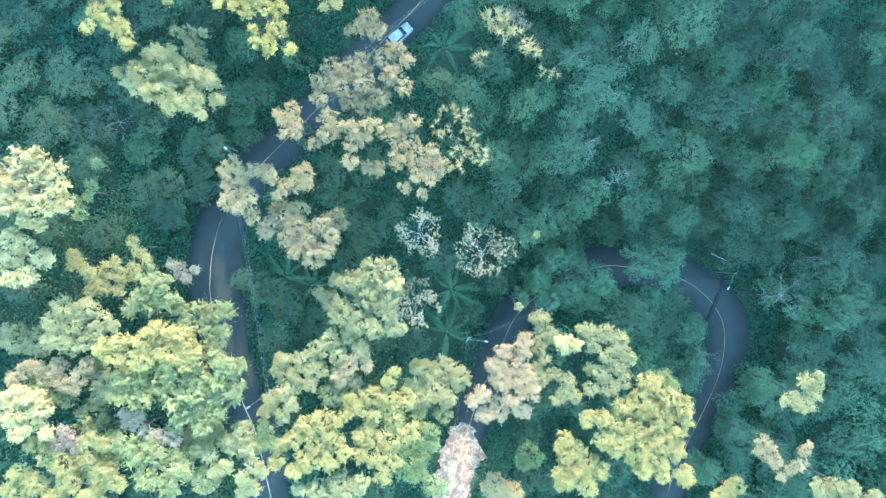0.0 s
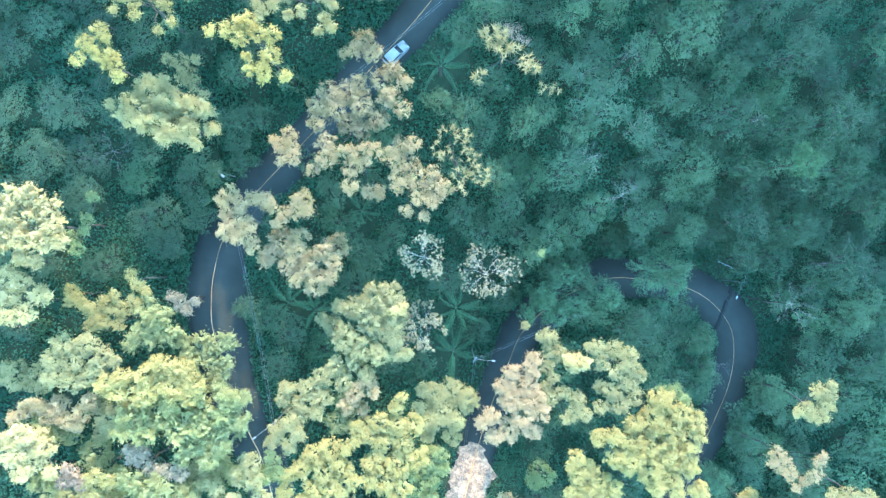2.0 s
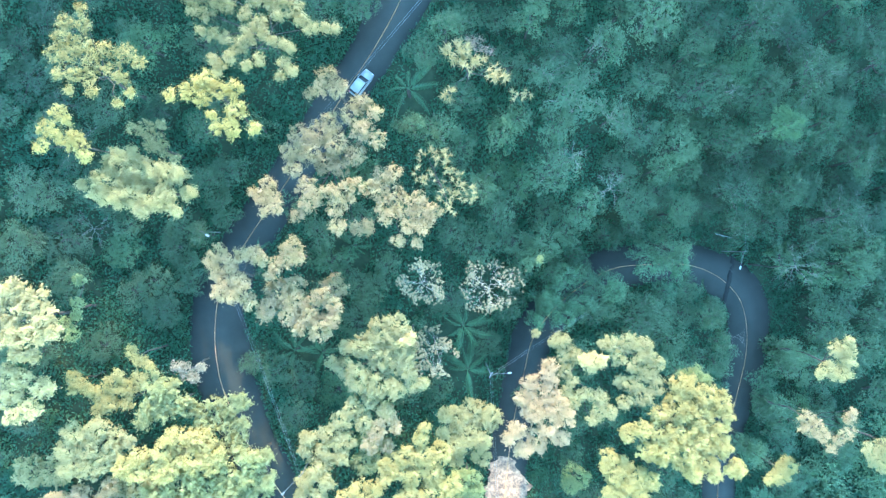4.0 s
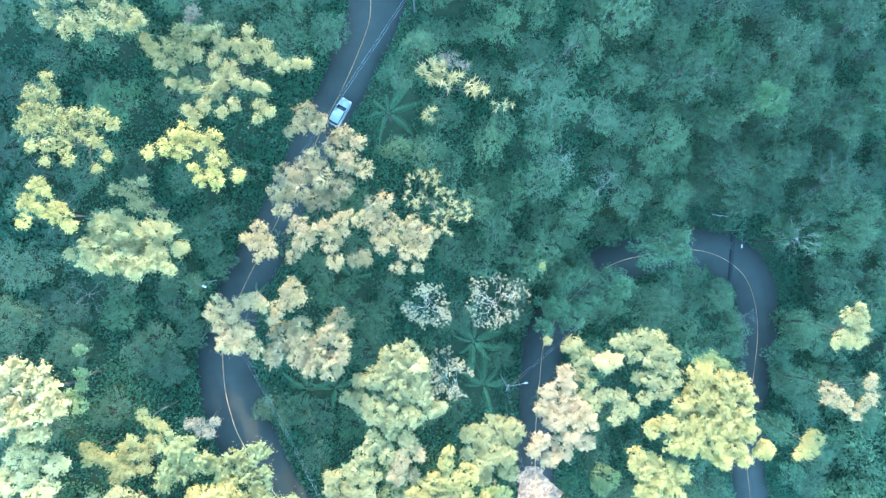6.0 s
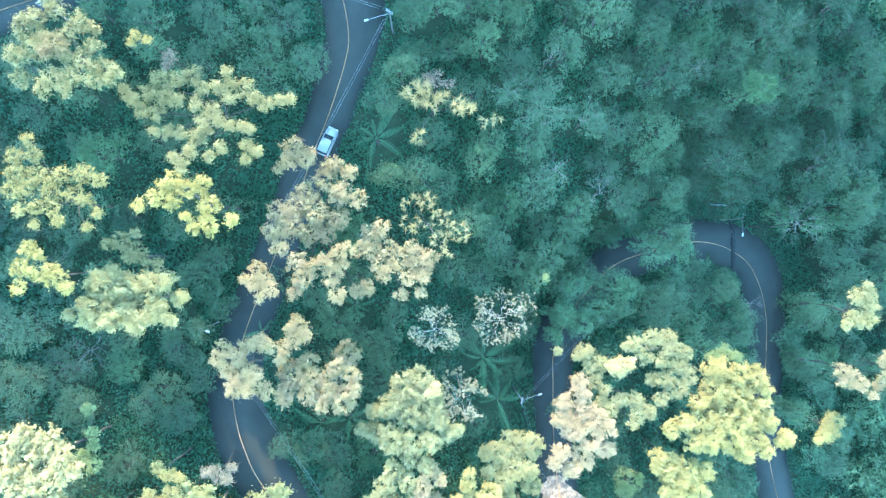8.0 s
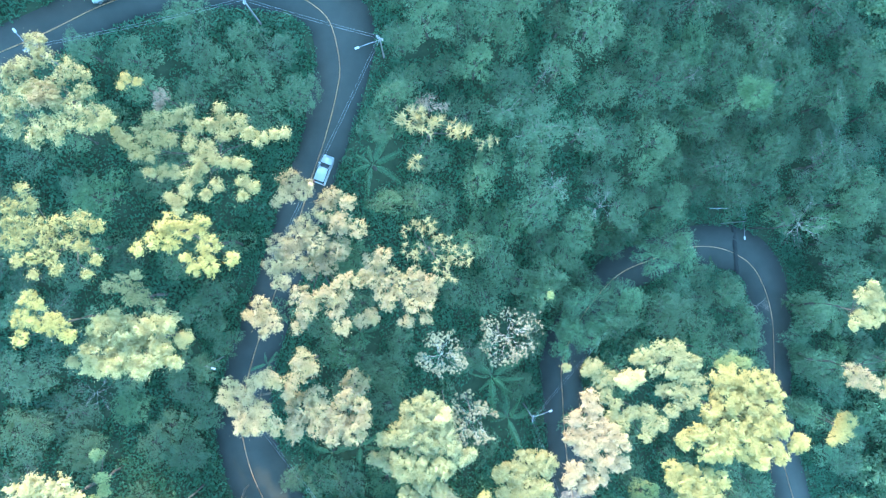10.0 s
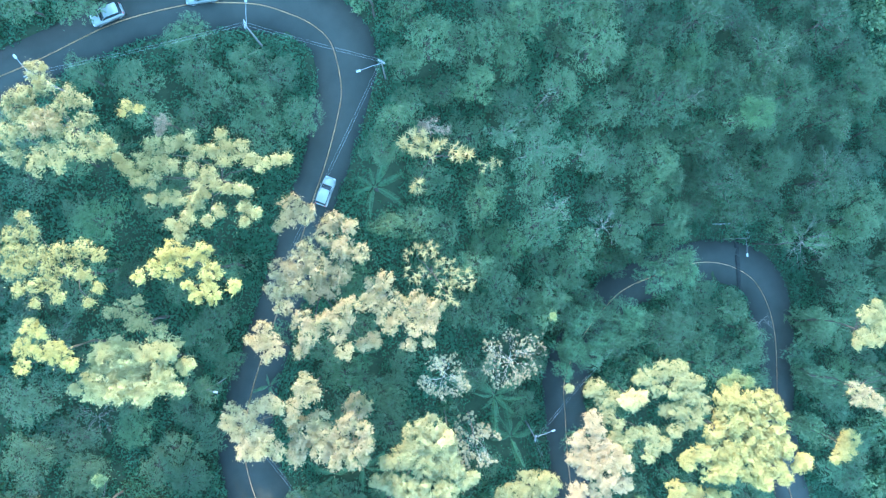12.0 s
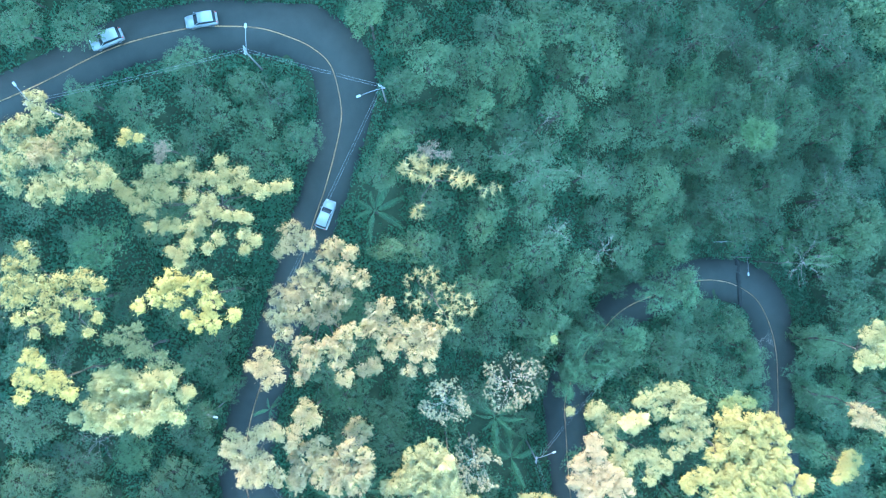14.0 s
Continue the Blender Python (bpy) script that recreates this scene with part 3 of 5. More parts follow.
# forest and roadside trees
tree("broadleaf_tree", "pale", -36.6, 21.9, 23.5, ((-1.8, 3.5, 0, 2.3), (0.7, 1.8, 0, 2.6), (3.4, 0.8, 0, 2.1), (5.4, 0.6, 0, 1.1), (-3.8, 1.8, 0, 2.1), (-1.4, -0.2, 0, 2.3), (1, -1.5, 0, 2.1), (3.1, -2.2, 0, 1.7), (-4.8, 0.1, 0, 1.4), (-0.1, 4.2, 0, 1.4), (4.3, -3.9, 0, 0.8), (6, -1.8, -1, 1.1), (-2.7, -1, 0, 1.2), (0.2, -2.9, 0, 1.1), (-7, 1.8, -1, 0.6),),
     "dense rounded tree with pale grey-green leaves", clump=0.42, cover=2.2)
tree("broadleaf_tree", "pale", -35.5, 27.9, 18.5, ((-0.7, 2.6, 0, 1.5), (0.5, 0.3, 0, 1.5), (1.6, -2.4, 0, 1.6), (-0.5, 0.4, 0, 1.1), (-2.4, 3, 0, 0.8), (1.6, 2.7, 0, 0.7), (3.6, -4.6, 0, 0.7),),
     "half-shaded tree with dull grey-green leaves", cover=1.1)
tree("broadleaf_tree", "pink", -10.0, 31.7, 19.7, ((-0.3, 0.7, 0, 1.6), (0.4, -1.3, 0, 1.3), (-1.7, -0.6, 0, 1.3), (1.4, -1, 0, 0.8), (-3.3, -0.9, -1, 0.7),),
     "small sunlit tree with pale pinkish leaves at the roadside")
tree("broadleaf_tree", "pink", -12.3, 22.1, 19.0, ((5.5, 6.2, 0, 1.5), (4, 4.9, 0, 1.8), (7.2, 4.5, 0, 1.2), (5, 2.7, 0, 1.8), (6.9, 0.8, 0, 1.3), (0.9, 4.4, 0, 1.6), (-1, 3.3, 0, 2), (1.1, 1.7, 0, 2), (-3.4, 3.3, 0, 1.8), (-4.8, 1.5, 0, 1.8), (-2.6, 0.8, 0, 1.8), (-1, -0.5, -1, 1.8), (3.3, -0.2, -1, 1.8), (0.9, -1.5, -1.5, 1.5), (-5.1, -0.9, 0, 1.3), (-4, -3.5, 0, 1.5), (-3.9, -5.7, 0, 1.6), (-2.2, -4.9, 0, 1.1), (-6, -7.1, -1, 1), (0.9, -5.2, 0, 1.8), (2.8, -4.9, 0, 1.2), (-0.4, -7, 0, 1.6), (-0.9, -9.7, 0, 1.3), (-0.5, -4.9, 0, 1.1), (1.3, -10.3, -2.5, 1), (3, -10.4, -2.5, 1.2),),
     "large roadside tree with pinkish green leaves and bare twigs", cover=1.5, twigs=1)
tree("broadleaf_tree", "pink", -4.8, 13.7, 17.5, ((-1.3, 4.1, 0, 1.7), (0.6, 4.5, 0, 1.3), (-2.6, 2.3, 0, 1.3), (0.1, 1.8, 0, 1.5), (-1.6, 0.1, 0, 1.5), (1, -0.5, 0, 1.7), (3.4, -1.7, 0, 2), (3.3, 0.5, 0, 1.3), (5.1, -1.7, 0, 1.2), (3.2, -3.7, 0, 1.2), (1, -3, 0, 1.3), (-1.5, -1.3, 0, 1.2), (-0.8, -4.7, -1, 1), (1.8, -5.6, -1, 0.9), (-2.8, 3.6, 0, 0.8),),
     "sunlit tree with pinkish leaves and pale branches", cover=1.3, twigs=1)
tree("broadleaf_tree", "spiky", 1.7, 16.2, 18.0, ((-0.7, 3.1, 0, 1.5), (1, 3.1, 0, 1.2), (-2.3, 1.4, 0, 1.2), (-1.4, 0.1, 0, 1.2), (2, -0.8, 0, 1.7), (3.3, -2.4, 0, 1.7), (0.3, -2.5, 0, 1.3), (1.3, 1.2, 0, 1.2), (4, -3.5, 0, 0.8), (0.9, -4.5, 0, 0.7),),
     "sunlit tree with long narrow drooping leaves", leaf=0.8, slim=0.12, straps=16)
tree("broadleaf_tree", "pink", -22.6, 18.1, 18.6, ((1.2, 1.9, 0, 1.2), (1.1, 0.2, 0, 1.6), (1.6, -1.3, 0, 1.2), (0, 0.4, 0, 1.2), (0.2, -1.8, 0, 0.8), (-1.1, 1.3, -1, 0.8),),
     "small pinkish tree leaning over the road", cover=1.3)
tree("broadleaf_tree", "pink", -28.3, 8.6, 19.2, ((-1.5, 3.4, 0, 1.5), (-2.5, 2.3, 0, 1.1), (0.1, 1.7, 0, 1.3), (-0.7, -0.4, 0, 2), (0.8, -1.6, 0, 1.6), (-2.1, -1.7, 0, 1.5), (-0.6, -2.8, 0, 1.1), (1, -4, -1, 1.2), (-2, 0.8, 0, 1.1), (3.2, 2.2, 0, 1.5), (1.8, 2.5, 0, 1.1), (4.4, 1.2, 0, 1),),
     "roadside tree with pinkish yellow crown in clumps", cover=1.5)
tree("broadleaf_tree", "pink", -20.5, 9.4, 18.3, ((1, 1.6, 0, 1.3), (-0.2, 0.1, 0, 1.5), (1.3, -0.2, 0, 1), (-2.1, -0.5, 0, 1.2), (-3.1, -1.7, 0, 0.7), (-0.2, 1.5, 0, 0.7),),
     "slim tree with pink and yellow young leaves", cover=1.5)
tree("broadleaf_tree", "pink", -20.4, 1.7, 17.2, ((-2.9, 3.3, 0, 2), (-0.3, 4.1, 0, 1.5), (-0.8, 1.7, 0, 2), (-4.6, 1.6, 0, 1.7), (-5.3, 0.8, 0, 1.2), (-2.1, -0.1, 0, 1.7), (0.6, -0.7, 0, 1.8), (1.7, -2.6, 0, 2), (3.8, -1.9, 0, 1.3), (2.7, 1.7, 0, 1.5), (4.4, 0, 0, 1.2), (-1, -2.2, 0, 1), (4.3, 2.5, -3, 1.9),),
     "bushy tree with pink tinged leaves and bare twigs", cover=1.7, twigs=1)
tree("broadleaf_tree", "pale", -11.7, -7.5, 14.5, ((3.3, 4.2, 0, 2.4), (0.8, 3.7, 0, 2.4), (3.3, 1.5, 0, 2.6), (-1.6, 2.4, 0, 2.1), (0.8, 0.2, 0, 2.4), (3.6, -0.3, 0, 1.7), (-5.3, -0.5, -1, 1.8), (-3.4, -2, 0, 2.1), (-0.6, -3.5, 0, 2.1), (3.6, -2.1, 0, 1.7), (4.3, -4.3, -0.5, 1.4), (1.5, -4.5, 0, 1.6), (-4.5, 2.8, -1, 1.1), (5.5, -4.4, -0.5, 0.9), (-6.9, 0.8, -1.5, 0.9), (-2.6, -5.5, -1, 1.6), (-0.8, -7.3, -1, 1.4),),
     "rounded pale green tree with pale twigs showing", clump=0.42, cover=1.8, twigs=1)
tree("flowering_tree", "cream", -6.8, -5.3, 14.8, ((0.1, 0.1, 0, 1), (-0.9, 0, 0, 0.6),),
     "bright whitish flowering treetop", cover=2)
tree("broadleaf_tree", "pale", -0.6, -22.0, 8.0, ((0.9, 2.6, 0, 2.6), (-1.8, 2.2, 0, 2), (3.2, 1.3, 0, 2), (-0.9, -0.5, 0, 2.2), (-3.6, 3.2, 0, 1.2), (-2.7, -1.8, 0, 1.8), (0.9, -1.8, 0, 1.8), (-3.2, -4.3, -1, 1.4), (0.5, -4.8, -1, 1.4), (-4.5, 0.5, 0, 1),),
     "small rounded pale green tree beside a street lamp", clump=0.42, cover=2, deep=0.5)
tree("broadleaf_tree", "peach", 10.1, -21.3, 9.3, ((2.8, 6.8, 0, 1.5), (2.7, 5, 0, 1.3), (-0.5, 5.2, 0, 1.3), (1.3, 2.7, 0, 2.2), (-2, 3.1, 0, 1.5), (2.9, 0.5, 0, 2.1), (3.8, -1.3, 0, 1.5), (-0.9, 0.6, 0, 1.9), (1, -1.4, 0, 2.1), (2.6, -4.5, -1, 1.5), (-3.9, -1.5, 0, 1.5), (-1, -4.1, -1, 2.1), (-5.4, -2.6, 0, 1.1), (-3.5, -5.1, -1, 1.5),),
     "pinkish blossoming tree at the edge of the road", cover=2, clump=0.42, deep=0.5)
tree("broadleaf_tree", "pale", 17.1, -18.3, 7.5, ((-1.1, 7, 0, 1.5), (-2.4, 7.3, 0, 1), (-1.3, 4.7, 0, 1.3), (0.5, 4.3, 0, 1.3), (-1.5, 2.4, 0, 1.3), (-0.9, 0.7, 0, 1.1), (-1.5, -2.5, 0, 1.7), (-2.1, -0.6, 0, 1), (0.8, -1.7, 0, 1.3), (3.1, -3, 0, 1.5), (2.5, -5.1, 0, 1.5), (4.2, -5.4, 0, 1.2), (0.9, -6.1, 0, 0.8), (-4.9, 9.1, 0, 0.6),),
     "sunlit tree with pale green leaves in open clumps", cover=1.4)
tree("flowering_tree", "cream", 20.1, -15.3, 8.3, ((0, 0.1, 0, 1.7), (-1.4, 0.4, 0, 1.1), (1.3, -0, 0, 1.1),),
     "tree with creamy white flowers on top", cover=2)
tree("broadleaf_tree", "pale", 26.3, -15.7, 7.8, ((-3, 2.6, 0, 1.5), (-0.2, 2.1, 0, 1.7), (2.1, 0.9, 0, 1.7), (2.6, -0.8, 0, 1.3), (3.9, -1.9, 0, 1), (-2.2, 0.3, 0, 1.5), (-0.3, -1.7, 0, 1.3), (-2.4, -3.7, -1, 1.2), (-4.4, 2.9, 0, 0.8), (1.2, -0.5, 0, 1.1), (2.1, -3, 0, 1.9), (-0.7, -4.4, 0, 1.7), (0.3, -6.5, 0, 2.1), (-2.5, -6.8, 0, 1.3), (2.8, -5.3, 0, 1.7),),
     "sunlit tree with yellow-green leaves and gaps", cover=1.4)
tree("broadleaf_tree", "yellow", 31.1, -27.6, 9.0, ((1.9, 5.8, 0, 2.3), (4.8, 3.8, 0, 2.3), (7.2, 2.1, 0, 1.9), (7.5, 0.1, 0, 1.3), (0.5, 2.6, 0, 2.8), (3.5, 1, 0, 2.8), (6.1, -2.1, 0, 1.9), (0.4, -1.2, 0, 2.8), (3.3, -3.1, 0, 2.5), (-3.1, -0.3, 0, 2.3), (-5.7, 0.7, 0, 1.7), (-8.2, 0.6, 0, 1.5), (6, -4.9, 0, 1.5), (7.9, -8.2, -1, 1.3), (6.6, -8.4, -1, 1), (3.3, -6.5, 0, 1.9), (0.4, -5, 0, 2.7), (-2.7, -3.4, 0, 2.5), (-5.5, -2.8, 0, 1.9), (0.8, -7.5, 0, 1.7), (3.9, -8.6, 0, 1.1), (-2.8, 2.6, 0, 1.5),),
     "large tree in bright yellow-green leaf", cover=2)
tree("broadleaf_tree", "yellow", 41.1, -39.1, 3.0, ((0, 0, 0, 1.5),),
     "small yellow-green sapling by a large tree", cover=1.6)
tree("broadleaf_tree", "yellow", 22.6, -35.5, 7.8, ((-2.9, 4.9, 0, 1.5), (-1.3, 3, 0, 1.9), (0.6, 1, 0, 1.9), (-2.9, 1.9, 0, 1.7), (2.9, -0.1, 0, 1.5), (-1, -0.1, 0, 1.9), (-4.1, 3.7, 0, 1), (-2.7, -1.7, 0, 2.1), (0.7, -2.5, 0, 1.9), (-3.7, -0.5, 0, 1.5),),
     "bright yellow-green tree beside a larger one", cover=2)
tree("broadleaf_tree", "green", 36.3, -21.7, 4.5, ((0.5, 0.4, 0, 1.6), (1.8, -0.8, 0, 1.2), (-1.6, 0.5, 0, 1.2),),
     "mid green tree in partial shade", cover=1.4)
tree("broadleaf_tree", "pale", 59.3, -24.4, 4.6, ((0.7, 2.5, 0, 1.5), (2.6, 2, 0, 1.5), (2.2, 0.1, 0, 1.5), (-0.6, -0.8, 0, 1.6), (1.2, -1.7, 0, 1.5), (-2.7, -0.9, 0, 0.9), (2.9, 3.5, 0, 0.8),),
     "isolated sunlit tree with pale green leaves", cover=1.7)
tree("broadleaf_tree", "pink", 55.4, -33.5, 3.2, ((-1.5, 0.8, 0, 1.7), (-0.1, -1.1, 0, 1.7), (-2.2, -0.5, 0, 1), (0.7, -2.5, 0, 1.3), (3.6, -4.2, -1, 1), (2.1, -5.2, -1, 0.9), (5.4, -0.6, 0, 1.2), (4.8, -2.7, 0, 1.3), (6, 0.6, 0, 0.8),),
     "bare-branched tree with whitish sunlit twigs", cover=1.0, twigs=1)
tree("broadleaf_tree", "yellow", 49.9, -41.8, 0, ((0.7, 1.7, 0, 0.8), (-0.3, 0.7, 0, 0.9), (-1.5, -0.8, 0, 1.3), (-2.9, -1.1, 0, 0.8),),
     "narrow sunlit sapling in pale leaf", cover=1.3)
tree("broadleaf_tree", "pale", 68.6, -40.9, 2.5, ((-4.8, 0.3, 0, 1.5), (-1.8, 0.5, 0, 1.9), (1, -0.2, 0, 1.7), (-3.3, -1.7, 0, 1.9), (0.1, -2.2, 0, 2.1), (4.7, -1.1, 0, 1.5),),
     "sunlit tree with pale green crown", cover=1.6)
tree("broadleaf_tree", "yellow", 50.5, -42.0, 0, ((0.7, 0.6, 0, 1.8), (-0.8, -0.7, 0, 1.6),),
     "low sunlit yellow-green shrub tree", cover=1.4)
tree("broadleaf_tree", "mustard", -23.1, 29.7, 25.5, ((-1.8, 3.4, 0, 1.63), (-4.1, 2.3, 0, 1.03), (-6, 2.2, 0, 0.77), (-0, 1.7, 0, 1.29), (-2.5, 1.1, 0, 1.12), (1.8, 1.6, 0, 1.12), (1.4, -1.2, 0, 1.55), (0.5, -3.1, 0, 1.29), (-1.2, -2.9, 0, 0.77), (3.3, -3.7, 0, 0.86), (-1.4, -1.3, 0, 0.6),),
     "tree with golden mustard leaves in clumps", cover=1.7)
tree("broadleaf_tree", "pale", -18.0, 40.5, 22.0, ((-3.8, 5.9, 0, 1.28), (-2, 4.9, 0, 1.36), (-0.1, 4.8, 0, 1.28), (0.5, 2.8, 0, 1.12), (-5.6, 4.8, 0, 1.36), (-7.8, 4.7, 0, 0.88), (-7.4, 3.3, 0, 1.04), (-4.1, 3.6, 0, 1.04), (-3, 2.7, 0, 1.04), (-6, 2.2, 0, 1.04), (-1, 1.2, 0, 0.88), (-0.9, -0.8, 0, 1.04), (2.5, 2, 0, 0.88), (4.3, 3.3, 0, 0.56), (4, 1.8, 0, 0.88), (3.2, 0.3, 0, 1.04), (5.4, 0.8, 0, 1.36), (6, -1.2, 0, 0.72), (7, -2.3, 0, 0.88), (8.9, -2.6, 0, 0.64), (10.2, -3.1, 0, 0.48), (0.8, -0.5, 0, 1.12), (0.8, -2.1, 0, 0.72), (-5.5, -0.7, 0, 0.88), (-7, 0, 0, 0.64), (-4.3, -1.3, 0, 0.88), (-2.7, -2.7, 0, 1.12), (-1.2, -2.2, 0, 1.04), (-4, -4, 0, 0.88), (-5.4, -4.9, 0, 0.72), (-6.2, -3.8, 0, 0.56), (-6, -5.7, 0, 0.48), (-0.2, -5, 0, 0.8), (-2.1, -5.5, 0, 0.64), (1.9, -3.1, 0, 0.64), (2.7, -6.1, 0, 0.8), (4, -4.5, 0, 0.48), (3.7, -7.4, 0, 0.64), (2, -7.8, 0, 0.48), (3.2, -3.7, 0, 0.56), (-8.3, 6.5, 0, 0.48), (-8.2, 5.4, 0, 0.64),),
     "wide open tree with cream-green leaves and gaps", cover=1.5, clump=0.42)
tree("broadleaf_tree", "pale", -29.1, 52.2, 27.3, ((0.9, 6, 0, 1.38), (1, 4.1, 0, 1.38), (-1.4, 4.2, 0, 1.38), (-3.2, 3.7, 0, 1.63), (3, 1.6, 0, 1.38), (4.2, 0.2, 0, 0.86), (1.2, 0.7, 0, 1.12), (-3.1, 1.1, 0, 1.63), (-5.2, 1, 0, 1.46), (3.6, -1.6, 0, 1.12), (1.7, -2.5, 0, 1.38), (3.5, -4.5, 0, 1.38), (4.6, -5.5, 0, 0.77), (1.8, -5.1, 0, 1.2), (-2.6, -2.9, 0, 1.46), (-0.3, -3.7, 0, 1.2), (-4, -4, 0, 1.03), (3.6, -6.1, 0, 0.86), (-1.6, -4.9, 0, 1.03), (-6.3, -1.1, -1, 1.29), (-1.2, 1.5, 0, 1.03), (-0.1, -1.2, 0, 1.03),),
     "tall sunlit tree with cream-green leaf clumps", cover=1.5)
tree("broadleaf_tree", "pink", -29.6, 51.9, 27.6, ((-0.2, 0.6, 0, 1.7), (0.6, -0.4, 0, 1), (-1.2, 0.1, 0, 1),),
     "pinkish brown treetop among pale crowns", cover=1.6)
tree("broadleaf_tree", "yellow", -21.1, 50.8, 25.4, ((-0.1, -0.1, 0, 0.56), (0.9, -1.2, 0, 0.56), (-0.9, -0.8, 0, 0.32),),
     "small bright treetop above shaded trees", cover=1.4)
tree("broadleaf_tree", "dry", -20.0, 49.0, 21.0, ((0.2, -0, 0, 1), (-0.6, -1.1, 0, 0.6),),
     "dry brownish treetop among green trees", cover=1.1, twigs=1)
tree("broadleaf_tree", "yellow", -38.3, 37.0, 26.5, ((1, 6.9, 0, 0.88), (0.8, 5.1, 0, 1.06), (-1.4, 5.9, 0, 1.06), (-2.2, 4, 0, 1.5), (0.2, 2.8, 0, 1.41), (2.5, 1.6, 0, 1.32), (5, 0.8, 0, 1.32), (6.5, -0.8, 0, 0.88), (-1.7, 2, 0, 1.41), (0.8, 0.3, 0, 1.32), (3.1, -0.9, 0, 1.32), (4.3, -2.2, 0, 0.88), (-1.5, -0.7, 0, 1.14), (-3.3, -0.2, 0, 0.88), (0.3, -3.1, 0, 0.79), (3.2, -5.3, 0, 0.62), (4.8, -4.3, 0, 0.62), (-2.3, -2.5, 0, 0.62), (0.3, -1.6, 0, 0.88), (-3.3, 2.4, 0, 1.32),),
     "broad tree with scattered yellow-green leaves", cover=1.2)
tree("broadleaf_tree", "mustard", -42.9, 28.7, 26.0, ((-0, 3.6, 0, 1.2), (-1.9, 2, 0, 1.2), (-0.6, 0.9, 0, 0.9), (1.3, 0.3, 0, 1), (1.8, -0.7, 0, 1), (2.1, -2.3, 0, 1), (-2.9, -0.1, 0, 1), (0.6, -0.4, 0, 0.9), (1, 2.4, 0, 0.6),),
     "golden-leaved treetop in sun", cover=1.6)
tree("broadleaf_tree", "cream", -56.2, 8.1, 22.5, ((-1.4, 3.6, 0, 2), (1.1, 4.3, 0, 1.5), (3.3, 2.8, 0, 1.7), (-2.2, 0.5, 0, 2.2), (0.8, 0.5, 0, 2.4), (4.1, 0.1, 0, 1.7), (2.5, -2.1, 0, 1.7), (5, -2.2, 0, 1), (-0.4, -1.8, 0, 1.5), (-2.7, -2.1, 0, 1.3), (-1, -4, -1, 1), (1, -4.8, -1, 0.9), (-4.9, 1.3, 0, 2.4),),
     "very bright cream-yellow tree in full sun", cover=2.2, clump=0.55, slender=0.2)
tree("broadleaf_tree", "green", -52.0, 8.4, 18.5, ((1.8, -1, 0, 0.9), (3, 3.7, 0, 0.9), (-0.2, -1.8, 0, 1.1), (0.6, -3.4, 0, 1.1), (2.2, 0.6, 0, 0.9),),
     "shaded green tree beside a bright one", cover=1.3)
tree("broadleaf_tree", "cream", -59.0, -2.5, 20.0, ((-1.5, 3.9, 0, 1.7), (0.6, 3.1, 0, 1.4), (2.9, 1.2, 0, 1.6), (4.3, 1.2, 0, 0.9), (-1.1, 1.2, 0, 1.6), (1, -1.2, 0, 1.4), (-1.4, -1.6, 0, 1.4), (-4, 1.2, 0, 2.1),),
     "cream-yellow sunlit tree crown", cover=1.8)
tree("broadleaf_tree", "yellow", -44.5, 0.2, 17.0, ((-0.2, 0.8, 0, 0.9), (0.6, -0.8, 0, 1.1), (1.9, -1.6, 0, 0.7),),
     "small yellow-green treetop in sun", cover=1.5)
tree("broadleaf_tree", "yellow", -53.0, -1.7, 17.5, ((-0.1, 0.7, 0, 1.2), (0.9, -0.5, 0, 1.1), (-0.2, -0.9, 0, 0.7),),
     "small pale yellow treetop", cover=1.5)
tree("broadleaf_tree", "yellow", -45.5, -5.1, 17.0, ((-5, 1.2, 0, 1.6), (-3, 2.1, 0, 1.6), (-3.8, -0.4, 0, 1.4), (-5.3, -0.8, 0, 1.1), (-0.9, 1.2, 0, 1.3), (0.8, 2.1, 0, 1.3), (-1.6, 3.3, 0, 0.9), (-1.2, -0.8, 0, 0.9), (-6, 2.1, 0, 0.9),),
     "sunlit yellow-green tree crown", cover=1.6)
tree("broadleaf_tree", "white", -38.6, -3.1, 17.0, ((0.7, 0.1, 0, 1.4), (-0.4, 0.9, 0, 0.9), (2.9, 0.1, 0, 0.7), (1.6, -1.2, 0, 0.9),),
     "pale whitish-leaved treetop in sun", cover=1.0)
tree("broadleaf_tree", "pale", -52.3, -10.8, 18.5, ((-1.8, 2.2, 0, 1.9), (1.4, 2.2, 0, 1.9), (3.9, 0.6, 0, 1.6), (-3.4, 0.2, 0, 1.8), (-0.3, -0.2, 0, 2.1), (3.1, -1, 0, 1.6), (-3.3, -2.1, 0, 1.6), (-0.9, -2.9, 0, 1.6), (5.7, -0.1, 0, 0.9), (1.5, -2.5, 0, 1.4),),
     "pale green tree crown in sun", cover=1.7)
tree("broadleaf_tree", "feather", -41.9, -8.0, 18.0, ((-0.3, 4.2, 0, 1.4), (0.4, 2.6, 0, 1.6), (-1.6, 1, 0, 1.6), (2.1, 3, 0, 1.2), (0.4, 0.2, 0, 1.6), (2.9, 0.6, 0, 1.2), (-2.7, -0.6, 0, 1.1),),
     "tree with feathery drooping olive leaves", leaf=0.34, slim=0.26, clump=0.7, slender=0.17, cover=1.4)
